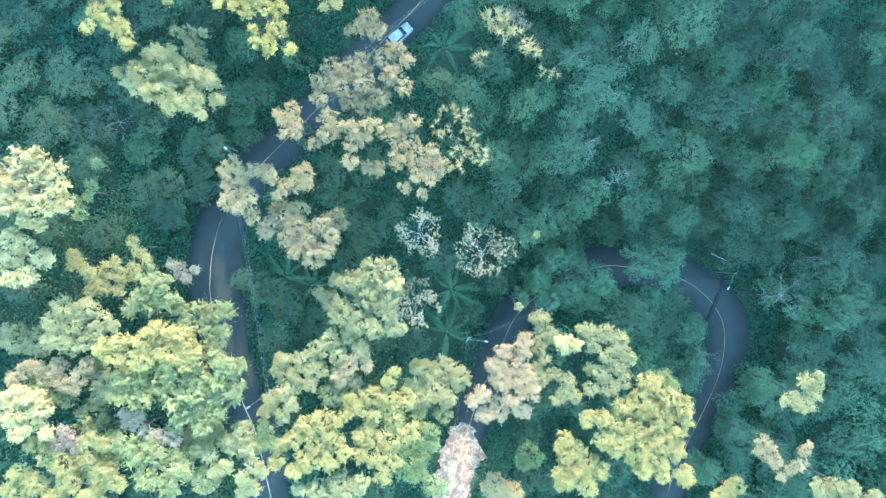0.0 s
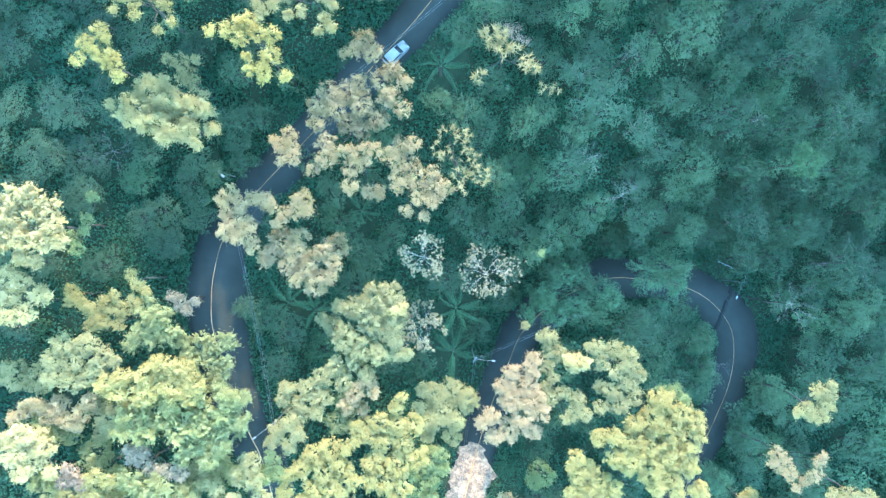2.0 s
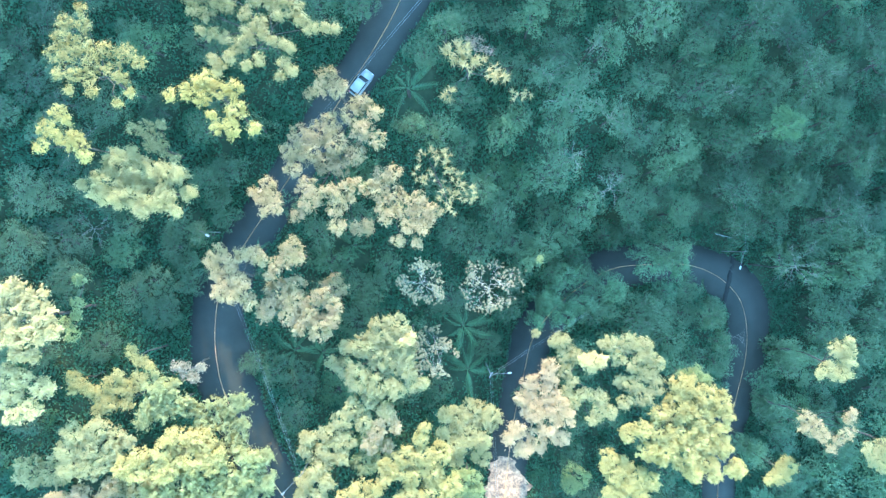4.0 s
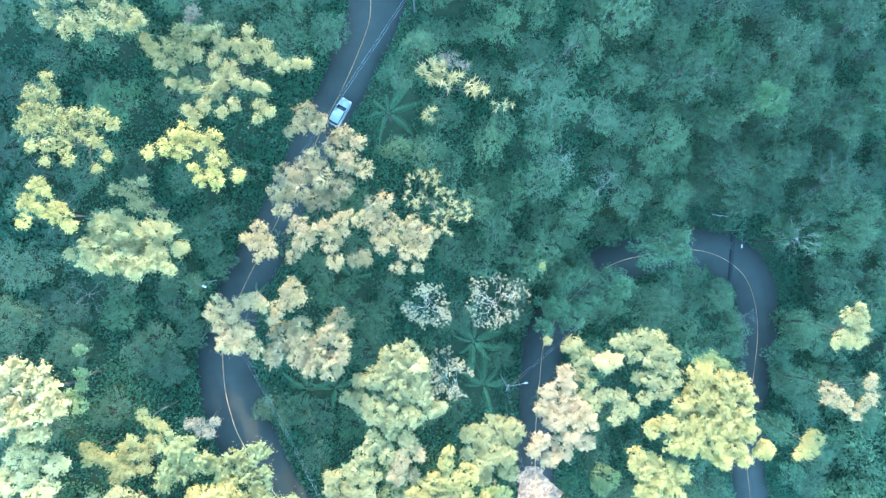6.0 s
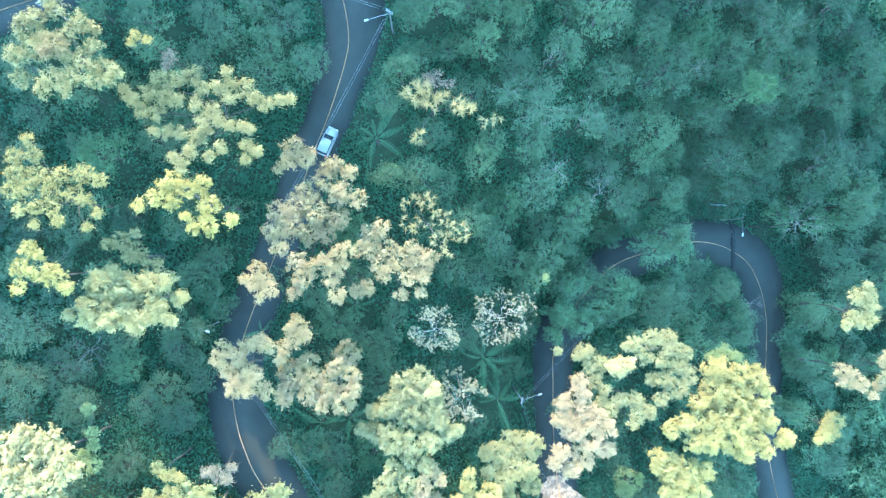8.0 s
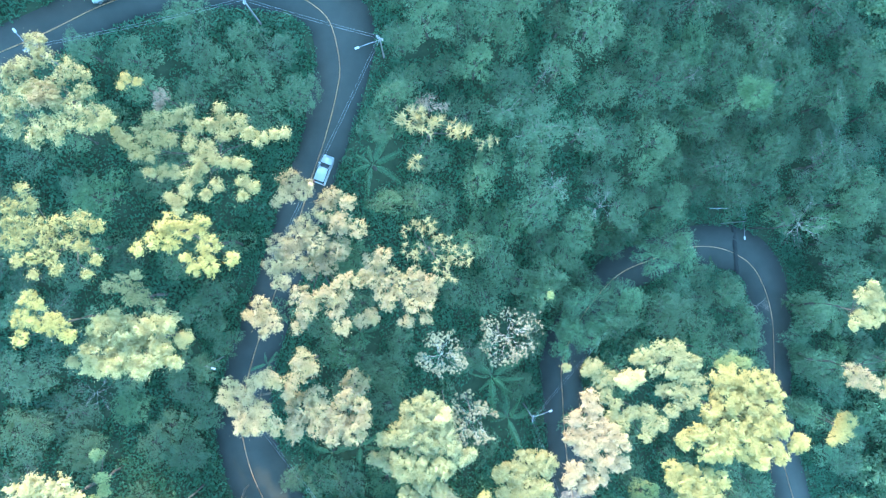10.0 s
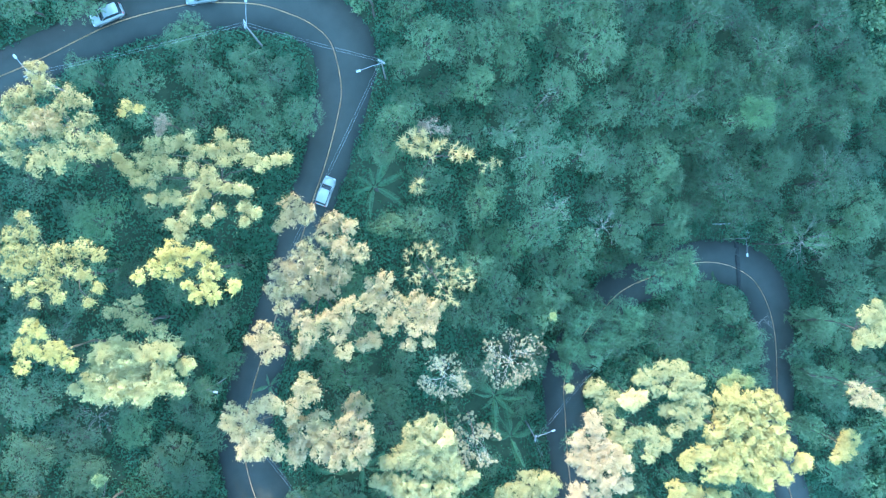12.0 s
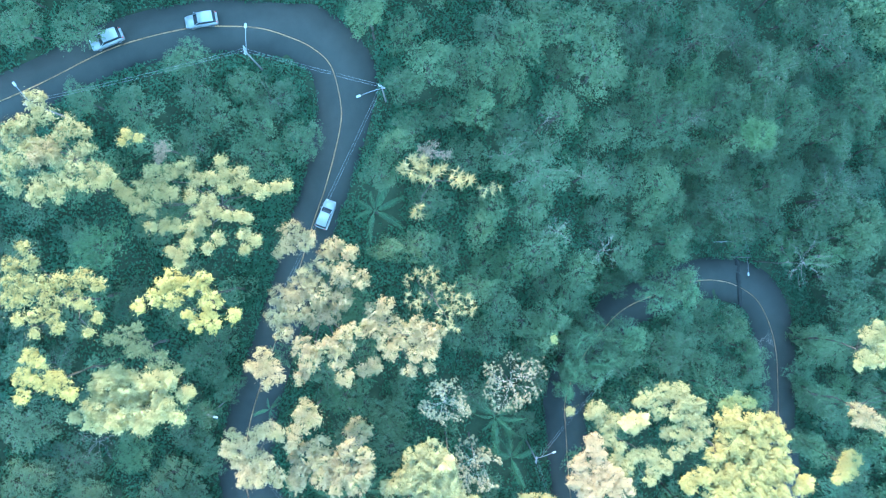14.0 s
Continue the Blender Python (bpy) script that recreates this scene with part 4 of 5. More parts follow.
tree("broadleaf_tree", "feather", -35.3, -10.2, 17.0, ((-0.3, 0.6, 0, 2), (2.3, 1, 0, 1.6), (4, 1.5, 0, 1.1), (-1.8, -1, 0, 1.8), (1.4, -1.8, 0, 1.6), (3.6, -1.7, 0, 0.9), (0.6, -4.3, 0, 1.8), (-2.6, 1.5, 0, 1.3), (2.7, -4.2, 0, 1.3),),
     "feathery green tree overhanging the road", leaf=0.34, slim=0.26, clump=0.7, slender=0.17, cover=1.4)
tree("broadleaf_tree", "yellow", -42.0, -14.6, 20.0, ((2.2, 3, 0, 2.1), (5.3, 1.9, 0, 2.1), (-0.1, 1.5, 0, 1.9), (-3.2, 1.5, 0, 1.7), (-5.5, 0.7, 0, 1.6), (3.7, -0.1, 0, 2.3), (-0.2, -0.9, 0, 2.1), (6.2, -0.9, 0, 1.7), (-3.9, -0.4, 0, 1.4), (7.5, -0, 0, 1),),
     "bright yellow-green tree in full sun", cover=1.9)
tree("broadleaf_tree", "pink", -55.4, -18.4, 17.5, ((-1.7, 0, 0, 1.6), (0.7, -0.8, 0, 1.6), (3.1, 0, 0, 1.6), (-0, 1.7, 0, 1.4), (4.1, 1.7, 0, 1.3), (-2.3, 1.3, 0, 1.1), (-4.8, 0.9, 0, 1.3), (-3.6, 1.7, 0, 1.1), (-6.4, -0.3, 0, 1.1), (2.5, -1.5, 0, 1.1),),
     "olive tree with pinkish twigs", cover=1.5, twigs=1)
tree("broadleaf_tree", "olive", -40.1, -20.7, 19.0, ((-4.2, 2.6, 0, 2.3), (-1.1, 2.6, 0, 2.5), (2.1, 2.6, 0, 2.5), (5.4, 2.6, 0, 2.1), (-5.7, 0.3, 0, 1.8), (-2.6, -0.5, 0, 1.9), (1.4, -0.2, 0, 2.1), (4.6, 0.2, 0, 1.9), (7.8, 1.9, 0, 1.8), (9.5, 4.3, 0, 1.4), (8.3, 5.1, 0, 1.2),),
     "broad olive-green tree crown", leaf=0.3, slim=0.35, clump=0.6, slender=0.2, cover=1.8)
tree("broadleaf_tree", "feather", -31.9, -18.2, 18.0, ((1.7, 0.8, 0, 1.2), (2.5, -1.6, 0, 1.2), (0.8, -2.5, 0, 1.8), (-1.6, -3.3, 0, 1.8), (-4, -4.9, 0, 1.8), (-0.8, -5.3, 0, 1.6), (-5.6, -6.5, 0, 1.6), (-2.4, -7.3, 0, 1.6), (3, 1.6, 0, 0.7),),
     "feathery sunlit tree leaning over the road", leaf=0.34, slim=0.26, clump=0.7, slender=0.17, cover=1.6)
tree("broadleaf_tree", "cream", -59.2, -23.2, 19.5, ((-1.4, 2.1, 0, 2.1), (1, 2.1, 0, 1.9), (2.7, 0.6, 0, 1.6), (-1.4, -0.3, 0, 1.9), (1.1, -1, 0, 1.6), (-0.5, -2.6, 0, 1.6), (-4.3, 0.5, 0, 2.5), (3.6, -2.5, 0, 1.2),),
     "cream-yellow tree in full sun", cover=1.9)
tree("broadleaf_tree", "dry", -54.5, -27.4, 17.5, ((0.7, 0.2, 0, 1.4), (-0.5, -0.6, 0, 1.3), (2, -1, 0, 1.1), (0, 1.4, 0, 0.9),),
     "dry tree with pale brown twigs", cover=1.2, twigs=1)
tree("flowering_tree", "white", -44.0, -26.2, 17.5, ((-0.6, 1.4, 0, 1.6), (1.5, -0.2, 0, 1.3), (3.9, -0.6, 0, 1.3), (5.6, -1, 0, 1.1), (-1.6, 2.7, 0, 0.9), (0.4, 2.3, 0, 0.9),),
     "white flowering tree among green crowns", cover=1.4, twigs=1)
tree("broadleaf_tree", "feather", -42.8, -31.6, 18.5, ((-1, 2.2, 0, 2.1), (1.5, 3, 0, 1.8), (3.9, 0.6, 0, 2), (-2.4, 3.9, 0, 1.6), (0.6, -1, 0, 2.1), (3.9, -1.8, 0, 1.8), (5.6, -0.1, 0, 1.2),),
     "dark green feathery tree crown", leaf=0.36, slim=0.24, clump=0.8, slender=0.15, cover=1.6)
tree("broadleaf_tree", "yellow", -55.3, -33.4, 18.0, ((0.7, 2.2, 0, 2.3), (4, 3.8, 0, 2), (6.5, 1.4, 0, 2), (-3.3, -0.2, 0, 2.1), (1.6, -0.2, 0, 2), (-5.5, 1.5, 0, 1.6), (-1.5, 3.9, 0, 1.6), (5, 6.3, 0, 1.4), (-3.1, 5.5, 0, 1.6), (6.7, 5.6, 0, 1.2), (9, -0.1, 0, 1.4), (-6.5, -1.8, 0, 2.1), (-0.8, -2.6, 0, 2.1), (4.8, -2.2, 0, 2),),
     "sunlit yellow-green tree crown at the forest edge", cover=1.7)
tree("broadleaf_tree", "pale", -32.2, -28.8, 16.5, ((3, 2, 0, 1.8), (1.4, 0.4, 0, 1.6), (3.8, -0.5, 0, 1.6), (-1.9, -1.2, 0, 1.5), (0.6, -2.9, 0, 1.3), (-1, -3.6, 0, 1.1), (-3.4, -0.4, 0, 1.1), (4.7, -2.9, 0, 1.5), (6, -3.6, 0, 0.9), (3.1, -4.5, 0, 1.3),),
     "pale green tree beside the road", cover=1.6)
tree("broadleaf_tree", "cream", -29.6, -35.9, 13.5, ((0.3, 0.5, 0, 1.3), (1.2, -0.3, 0, 1.1), (-0.5, -0.7, 0, 1.1),),
     "cream-leaved tree beside a sunlit road", cover=1.5)
tree("broadleaf_tree", "pale", -19.8, -16.6, 13.5, ((-3.6, -2.7, 0, 1.7), (-1.1, -0.2, 0, 1.9), (1, 1.5, 0, 1.7), (2.7, 2.8, 0, 1.7), (-4.5, -0.2, 0, 1.5), (-1.9, -2.7, 0, 1.7), (0.6, -1.9, 0, 1.9), (4, 0.7, 0, 1.7), (-0.2, -3.9, 0, 1.1), (-2.7, -4.4, 0, 1.1), (-5.2, -1.8, 0, 0.9),),
     "pale green rounded tree in sun", cover=1.7)
tree("broadleaf_tree", "pink", -12.8, -17.2, 13.5, ((0.4, 1.3, 0, 1.7), (-1.3, -0.4, 0, 1.5), (1.3, -0.4, 0, 1.1), (-2.6, -2.1, 0, 1.5), (-0.6, -3.1, -1, 1),),
     "pinkish tree crown in sun", cover=1.7)
tree("broadleaf_tree", "pale", -25.4, -24.0, 14.5, ((1.4, 2.4, 0, 1.5), (-0.3, 1.2, 0, 1.5), (2.7, 0.8, 0, 1.3), (1.4, -0.9, 0, 1.3), (-1, -0.1, 0, 1.1),),
     "pale-leaved tree below a lamp post", cover=1.7)
tree("broadleaf_tree", "yellow", -20.4, -28.5, 14.5, ((-0.3, 1.8, 0, 1.9), (2.2, 2.7, 0, 1.9), (-1.9, 0.2, 0, 1.7), (1.4, -0.7, 0, 2), (3.9, 0.2, 0, 1.7), (-0.3, -3.2, 0, 1.9), (3.1, -3.2, 0, 1.9), (-3.6, -0.6, 0, 1.3), (4.8, 2.8, 0, 0.9), (5.6, -1.9, 0, 1.3), (-4.4, -3.1, 0, 1.5), (-1.9, -4.8, 0, 1.3),),
     "yellow-green tree with knobbly crown", cover=1.8)
tree("broadleaf_tree", "yellow", -9.8, -26.3, 13.5, ((2.5, 7.9, 0, 0.9), (1.6, 6.2, 0, 1.3), (-0.9, 4, 0, 1.9), (1.6, 3.5, 0, 1.9), (4.2, 3.6, 0, 1.7), (-2.6, 2.3, 0, 1.5), (-0.5, 1, 0, 1.7), (2.5, 0.6, 0, 1.9), (-1.8, -2, 0, 2.1), (1.6, -2.5, 0, 2.3), (4.6, -1.5, 0, 1.7), (-0.1, -5.3, 0, 1.7), (2.5, -5.7, 0, 1.3), (-2.6, -4.8, 0, 1.3), (-4.3, 3.6, 0, 1.1), (-4.7, 1.5, 0, 1.3), (0.8, -7.8, 0, 1.5),),
     "bright yellow-green tree in full sun", cover=1.9)
tree("broadleaf_tree", "green", -2.7, -31.0, 9.0, ((-1, 1.6, 0, 2), (0.8, 2.2, 0, 1.4), (-1.9, -0.1, 0, 1.6), (-0.6, -1.9, 0, 1.8), (-1, -4.5, 0, 1.6), (1.2, -0, 0, 1.2), (-1.9, -5.3, 0, 1), (-3.7, -0.9, 0, 1.2),),
     "mid green tree at the road edge", cover=1.6)
tree("broadleaf_tree", "pale", -16.4, -35.8, 13.5, ((-2.8, -0.5, 0, 1.7), (0.6, 0.3, 0, 1.9), (4, 0.4, 0, 1.7), (2.3, -1.4, 0, 1.9), (-1.1, -1.8, 0, 1.7), (-5.3, -0.4, 0, 1.1),),
     "pale green tree crown in sun", cover=1.7)
tree("broadleaf_tree", "green", 15.0, -36.5, 0, ((0.4, 0.3, 0, 2.6), (-1.1, -0.9, 0, 1.6),),
     "small dim green tree", cover=1.2)
tree("broadleaf_tree", "pink", 10.2, -41.0, 2.5, ((-1.0, 0.3, 0, 2.7), (1.4, -0.4, 0, 2.3),),
     "pinkish green tree crown", cover=1.6)
tree("broadleaf_tree", "pale", -48.6, -19.3, 17.0, ((0, 0, 0, 2.2), (-2.3, 1.6, -1, 1.7), (1.8, -2, -1, 1.8), (2.2, 1.5, -1, 1.6), (-1.6, -2.3, -1, 1.6),),
     "low pale green tree filling a gap in the sunlit canopy")
tree("broadleaf_tree", "feather", -34.3, -26.9, 15.0, ((0, 0, 0, 2), (-2, 1.8, -1, 1.7), (1.6, -2, -1, 1.6), (-1.8, -2, -1, 1.7),),
     "fine-leaved green tree filling a gap beside the road")
tree("broadleaf_tree", "olive", -57.4, -20.6, 17.0, ((0, 0, 0, 2.2), (2.2, -1.4, -1, 1.7), (-1.9, 1.7, -1, 1.7), (-1.2, -2.4, -1, 1.6),),
     "olive green tree between taller sunlit crowns")
tree("broadleaf_tree", "pale", -51.4, -32.3, 16.0, ((0, 0, 0, 2.1), (-2.3, 0.6, -1, 1.6), (1.9, 1.6, -1, 1.7), (0.8, -2.4, -1, 1.7),),
     "pale green tree between taller sunlit crowns")
tree("strap_leaved_tree", "spiky", 8.8, 30.5, 18.3, ((-1.6, 2.3, 0, 1.7), (-0.1, 0.4, 0, 1.3), (-0.3, 2.4, 0, 1), (1.5, 0.2, 0, 1), (2.8, -1.4, 0, 1.2), (3.9, -2.5, 0, 0.8), (-3.4, -2.8, -1, 1),),
     "treetop with bunches of long narrow yellow-green leaves", leaf=1.1, slim=0.15, straps=16)
tree("strap_leaved_tree", "spiky", 15.0, 26.2, 16.0, ((0.2, -0.4, 0, 1.2), (1.5, -0.5, 0, 0.7),),
     "shaded treetop with narrow strap leaves", leaf=0.9, slim=0.11, straps=13)
tree("broadleaf_tree", "dry", 10.8, 34.1, 16.2, ((0, 0.1, 0, 1.4), (1.4, -1.5, 0, 0.7), (-1.2, 0.3, 0, 0.9),),
     "bare grey twigs at the top of a tree", cover=0.5, twigs=1)
tree("broadleaf_tree", "green", 14.5, 2.2, 10.4, ((0, 0, 0, 0.4),),
     "tiny sunlit treetop above shaded trees", cover=1.3)
tree("broadleaf_tree", "shade2", 55.5, 15.2, 11.5, ((0.4, -0.6, 0, 2.5), (-0.9, 1.4, 0, 1.6),),
     "yellowish green treetop in forest shade", cover=1.5)
tree("broadleaf_tree", "olive", -50.6, -26.8, 16.0, ((-1.2, 2.0, 0, 2.7), (1.3, -2.3, 0, 2.5),),
     "olive-green crown between brighter trees", cover=1.5)
tree("broadleaf_tree", "pale", -36.5, -30.6, 15.5, ((0.5, 3.3, 0, 2.5), (-1.7, 0.2, 0, 2.5), (1.2, -3.5, 0, 2.5),),
     "pale green crown in sun beside the road", cover=1.5)
tree("broadleaf_tree", "green", -27.7, -26.3, 14.5, ((1.2, -1.1, 0, 1.5), (-0.1, -2.8, 0, 1.5), (2.1, -2.8, 0, 1.3), (0.9, 0.2, 0, 0.9),),
     "small green roadside crown below a lamp post", cover=1.5)
tree("broadleaf_tree", "pale", -62.5, -13.7, 15.0, ((-1.6, 0.4, 0, 2.5), (2.2, -0.5, 0, 2.2),),
     "pale crown beside a cream-yellow tree", cover=1.5)
tree("broadleaf_tree", "olive", -15.7, -21.2, 12.5, ((1.1, -0.3, 0, 2.4), (-1.4, -1.2, 0, 2.1), (-0.2, 2.3, 0, 1.7),),
     "olive crown among yellow-green trees", cover=1.5)
tree("broadleaf_tree", "green", -3.8, -35.8, 9.5, ((-1.9, 1.1, 0, 2.3), (2.6, -1.6, 0, 2.0),),
     "mid green crown in part shade near the road", cover=1.5)
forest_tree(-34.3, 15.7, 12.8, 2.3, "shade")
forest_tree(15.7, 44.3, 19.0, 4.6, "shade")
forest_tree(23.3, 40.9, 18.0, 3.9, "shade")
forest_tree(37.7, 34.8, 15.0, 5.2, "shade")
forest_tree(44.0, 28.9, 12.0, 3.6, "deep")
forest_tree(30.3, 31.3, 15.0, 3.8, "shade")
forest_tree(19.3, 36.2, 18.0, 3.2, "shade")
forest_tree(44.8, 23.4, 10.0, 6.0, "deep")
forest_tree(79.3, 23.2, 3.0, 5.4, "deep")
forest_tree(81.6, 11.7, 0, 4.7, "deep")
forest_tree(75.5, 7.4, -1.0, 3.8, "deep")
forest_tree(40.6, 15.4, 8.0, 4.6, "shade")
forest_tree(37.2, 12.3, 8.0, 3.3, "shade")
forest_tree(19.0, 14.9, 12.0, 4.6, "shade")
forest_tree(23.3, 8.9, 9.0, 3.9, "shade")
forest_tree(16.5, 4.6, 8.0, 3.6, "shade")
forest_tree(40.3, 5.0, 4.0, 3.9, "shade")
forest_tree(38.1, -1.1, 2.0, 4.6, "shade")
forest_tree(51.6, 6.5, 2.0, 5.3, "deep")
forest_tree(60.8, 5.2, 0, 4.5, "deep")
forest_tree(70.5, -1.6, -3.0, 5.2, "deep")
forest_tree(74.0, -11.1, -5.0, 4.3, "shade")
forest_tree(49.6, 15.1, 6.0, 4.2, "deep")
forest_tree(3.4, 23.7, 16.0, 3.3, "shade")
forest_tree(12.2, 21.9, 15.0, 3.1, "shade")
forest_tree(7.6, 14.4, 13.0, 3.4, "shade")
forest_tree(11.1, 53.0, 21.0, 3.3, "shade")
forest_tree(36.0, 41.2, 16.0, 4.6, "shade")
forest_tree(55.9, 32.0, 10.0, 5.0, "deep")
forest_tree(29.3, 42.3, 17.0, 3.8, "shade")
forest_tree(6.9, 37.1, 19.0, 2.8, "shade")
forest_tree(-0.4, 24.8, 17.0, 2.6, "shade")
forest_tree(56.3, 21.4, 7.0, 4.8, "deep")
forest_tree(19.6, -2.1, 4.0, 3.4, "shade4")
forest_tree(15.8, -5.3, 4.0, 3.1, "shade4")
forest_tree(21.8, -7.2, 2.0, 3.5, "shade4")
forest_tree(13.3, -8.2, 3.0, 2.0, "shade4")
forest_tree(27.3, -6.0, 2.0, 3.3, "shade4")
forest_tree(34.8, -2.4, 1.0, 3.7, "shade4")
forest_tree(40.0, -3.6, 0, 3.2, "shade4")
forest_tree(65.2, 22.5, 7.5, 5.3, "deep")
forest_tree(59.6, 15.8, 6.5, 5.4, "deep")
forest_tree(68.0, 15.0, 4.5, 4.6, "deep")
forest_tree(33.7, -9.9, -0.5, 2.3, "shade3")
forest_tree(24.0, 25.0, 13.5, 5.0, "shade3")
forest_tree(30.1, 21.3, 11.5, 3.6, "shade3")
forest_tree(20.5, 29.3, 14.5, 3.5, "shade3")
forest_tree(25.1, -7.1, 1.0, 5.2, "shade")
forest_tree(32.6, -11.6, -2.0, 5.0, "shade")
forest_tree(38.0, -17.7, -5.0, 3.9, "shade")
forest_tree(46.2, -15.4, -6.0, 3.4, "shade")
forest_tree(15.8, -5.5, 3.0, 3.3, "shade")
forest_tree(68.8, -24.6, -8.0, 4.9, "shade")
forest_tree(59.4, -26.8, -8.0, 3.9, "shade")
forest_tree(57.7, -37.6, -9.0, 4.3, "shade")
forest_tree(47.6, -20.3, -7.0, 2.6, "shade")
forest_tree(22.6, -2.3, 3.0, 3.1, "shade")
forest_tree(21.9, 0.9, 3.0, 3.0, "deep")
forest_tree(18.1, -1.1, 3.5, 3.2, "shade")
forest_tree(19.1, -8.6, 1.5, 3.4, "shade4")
forest_tree(15.9, -5.2, 2.5, 2.3, "shade")
forest_tree(23.4, -8.9, 1.0, 2.8, "shade3")
forest_tree(28.6, 3.4, 0.5, 3.3, "deep")
forest_tree(33.0, 4.0, 0.5, 3.1, "deep")
forest_tree(43.2, -9.9, -8.0, 2.9, "shade")
forest_tree(38.2, -8.8, -6.0, 3.0, "shade4")
forest_tree(48.4, -13.6, -10.0, 2.5, "shade")
forest_tree(-8.4, 48.0, 16.5, 3.4, "shade")
forest_tree(-4.7, 43.7, 15.5, 3.6, "shade")
forest_tree(-12.9, 59.7, 17.5, 3.2, "shade")
forest_tree(-13.9, 55.7, 16.5, 3.8, "shade")
forest_tree(-21.8, 57.0, 17.5, 4.3, "shade")
forest_tree(-23.0, 68.7, 19.5, 4.2, "shade")
forest_tree(-29.6, 71.5, 20.5, 3.2, "shade")
forest_tree(-13.0, 52.0, 16.5, 3.6, "shade")
forest_tree(-7.9, 53.7, 16.5, 2.8, "shade")
forest_tree(-27.1, 60.3, 18.5, 3.0, "shade")
forest_tree(-45.9, 9.4, 13.0, 3.2, "shade")
forest_tree(-42.6, 6.0, 12.0, 2.8, "shade")
forest_tree(-54.3, 12.8, 15.0, 3.8, "shade")
forest_tree(-32.0, 23.6, 12.0, 3.1, "shade")
forest_tree(-31.0, 17.5, 11.0, 2.5, "shade")
forest_tree(-54.2, 25.2, 16.0, 3.8, "shade")
forest_tree(-51.0, 34.0, 16.0, 3.4, "shade")
forest_tree(-19.5, 3.2, 8.0, 2.8, "shade")
forest_tree(-10.9, 3.2, 6.0, 2.8, "shade")
forest_tree(-38.0, 12.1, 12.0, 2.8, "shade")
forest_tree(-15.1, 6.1, 7.0, 2.4, "shade")
forest_tree(-13.3, 0.5, 6.0, 2.5, "shade")
forest_tree(-43.7, 10.5, 13.0, 3.6, "shade")
forest_tree(-43.8, 5.4, 12.0, 3.6, "shade")
forest_tree(-38.7, 9.1, 12.0, 3.1, "shade")
forest_tree(-59.8, 19.4, 16.0, 3.9, "shade")
forest_tree(-56.6, 26.4, 16.0, 3.9, "shade")
forest_tree(-54.1, 14.0, 15.0, 3.1, "shade")
forest_tree(-28.5, 24.3, 12.0, 3.3, "shade")
forest_tree(-30.8, 20.3, 11.0, 2.8, "shade")
forest_tree(-28.1, -7.0, 10.0, 3.0, "shade")
forest_tree(-31.2, -4.8, 10.0, 2.3, "shade")
forest_tree(-13.4, 2.8, 7.0, 3.4, "shade")
forest_tree(-8.6, 5.9, 6.0, 2.7, "shade")
forest_tree(-37.7, 17.5, 12.0, 3.1, "shade")
forest_tree(-44.5, 19.0, 13.0, 2.9, "shade")
forest_tree(-57.7, 19.3, 16.0, 2.9, "shade")
forest_tree(56.4, -34.8, -13.0, 3.6, "shade4")
forest_tree(58.2, -43.4, -13.0, 3.4, "shade4")
forest_tree(51.9, -43.5, -13.0, 3.0, "shade4")
forest_tree(65.5, -43.8, -14.0, 3.7, "shade4")
forest_tree(60.4, -51.2, -14.0, 3.9, "shade4")
forest_tree(69.3, -49.6, -14.0, 3.3, "shade4")
forest_tree(56.3, -30.1, -12.0, 3.2, "shade4")
forest_tree(51.8, -53.4, -13.0, 3.4, "shade4")
forest_tree(61.0, -25.3, -9.0, 3.1, "shade")
forest_tree(54.5, -34.8, -10.0, 2.9, "shade")
forest_tree(64.6, -39.3, -10.0, 2.9, "shade")
forest_tree(48.6, -40.7, -9.0, 2.7, "shade")
forest_tree(73.1, -29.8, -10.0, 3.5, "shade")
forest_tree(68.7, -21.5, -9.0, 4.8, "shade")
forest_tree(60.2, -25.9, -9.0, 3.5, "shade")
forest_tree(78.3, -37.1, -11.0, 4.8, "shade")
forest_tree(35.6, -12.3, -4.0, 4.3, "shade")
forest_tree(67.5, -45.9, -11.0, 4.4, "shade")
forest_tree(15.6, -27.9, -1.0, 3.6, "shade")
forest_tree(81.7, -21.5, -9.0, 4.8, "shade")
forest_tree(74.5, -12.7, -8.0, 4.7, "shade")
forest_tree(75.1, -0.9, -6.0, 5.2, "deep")
forest_tree(77.1, 10.3, -3.0, 5.1, "deep")

# pale branching trees with leaf tufts, and bare dead ones
bare_tree("sparse_tree", -3.5, 2.3, 13.6, 4.0, "pale-branched tree with small leaf tufts in sun", 24, 3)
bare_tree("sparse_tree", 6.1, -0.7, 10.0, 4.9, "spreading pale-branched tree with leaf tufts in sun", 24, 8)
bare_tree("sparse_tree", -3.8, -8.1, 11.4, 3.8, "grey-leaved sparse tree beside a rounded green one", 44, 12)
bare_tree("dead_tree", 58.6, -8.1, 0.0, 4.9, "leafless dead tree with pale grey branches", 0, 4, 0.35, GREY_BARK)
bare_tree("dead_tree", 26.9, 10.5, 10.8, 3.0, "dead grey treetop with fine bare branches", 0, 5, 0.3, GREY_BARK)
bare_tree("dead_tree", 48.0, 21.5, 11.0, 1.6, "dead tree with a few bare branches", 0, 6, 0.2, GREY_BARK)
bare_tree("dead_tree", -49.5, 19.5, 11.6, 3.4, "leafless grey-brown treetop in shade", 0, 7, 0.3, GREY_BARK)
bare_tree("dead_tree", 27.2, 30.8, 14.6, 1.9, "small dead treetop with bare grey twigs", 0, 9, 0.2, GREY_BARK)
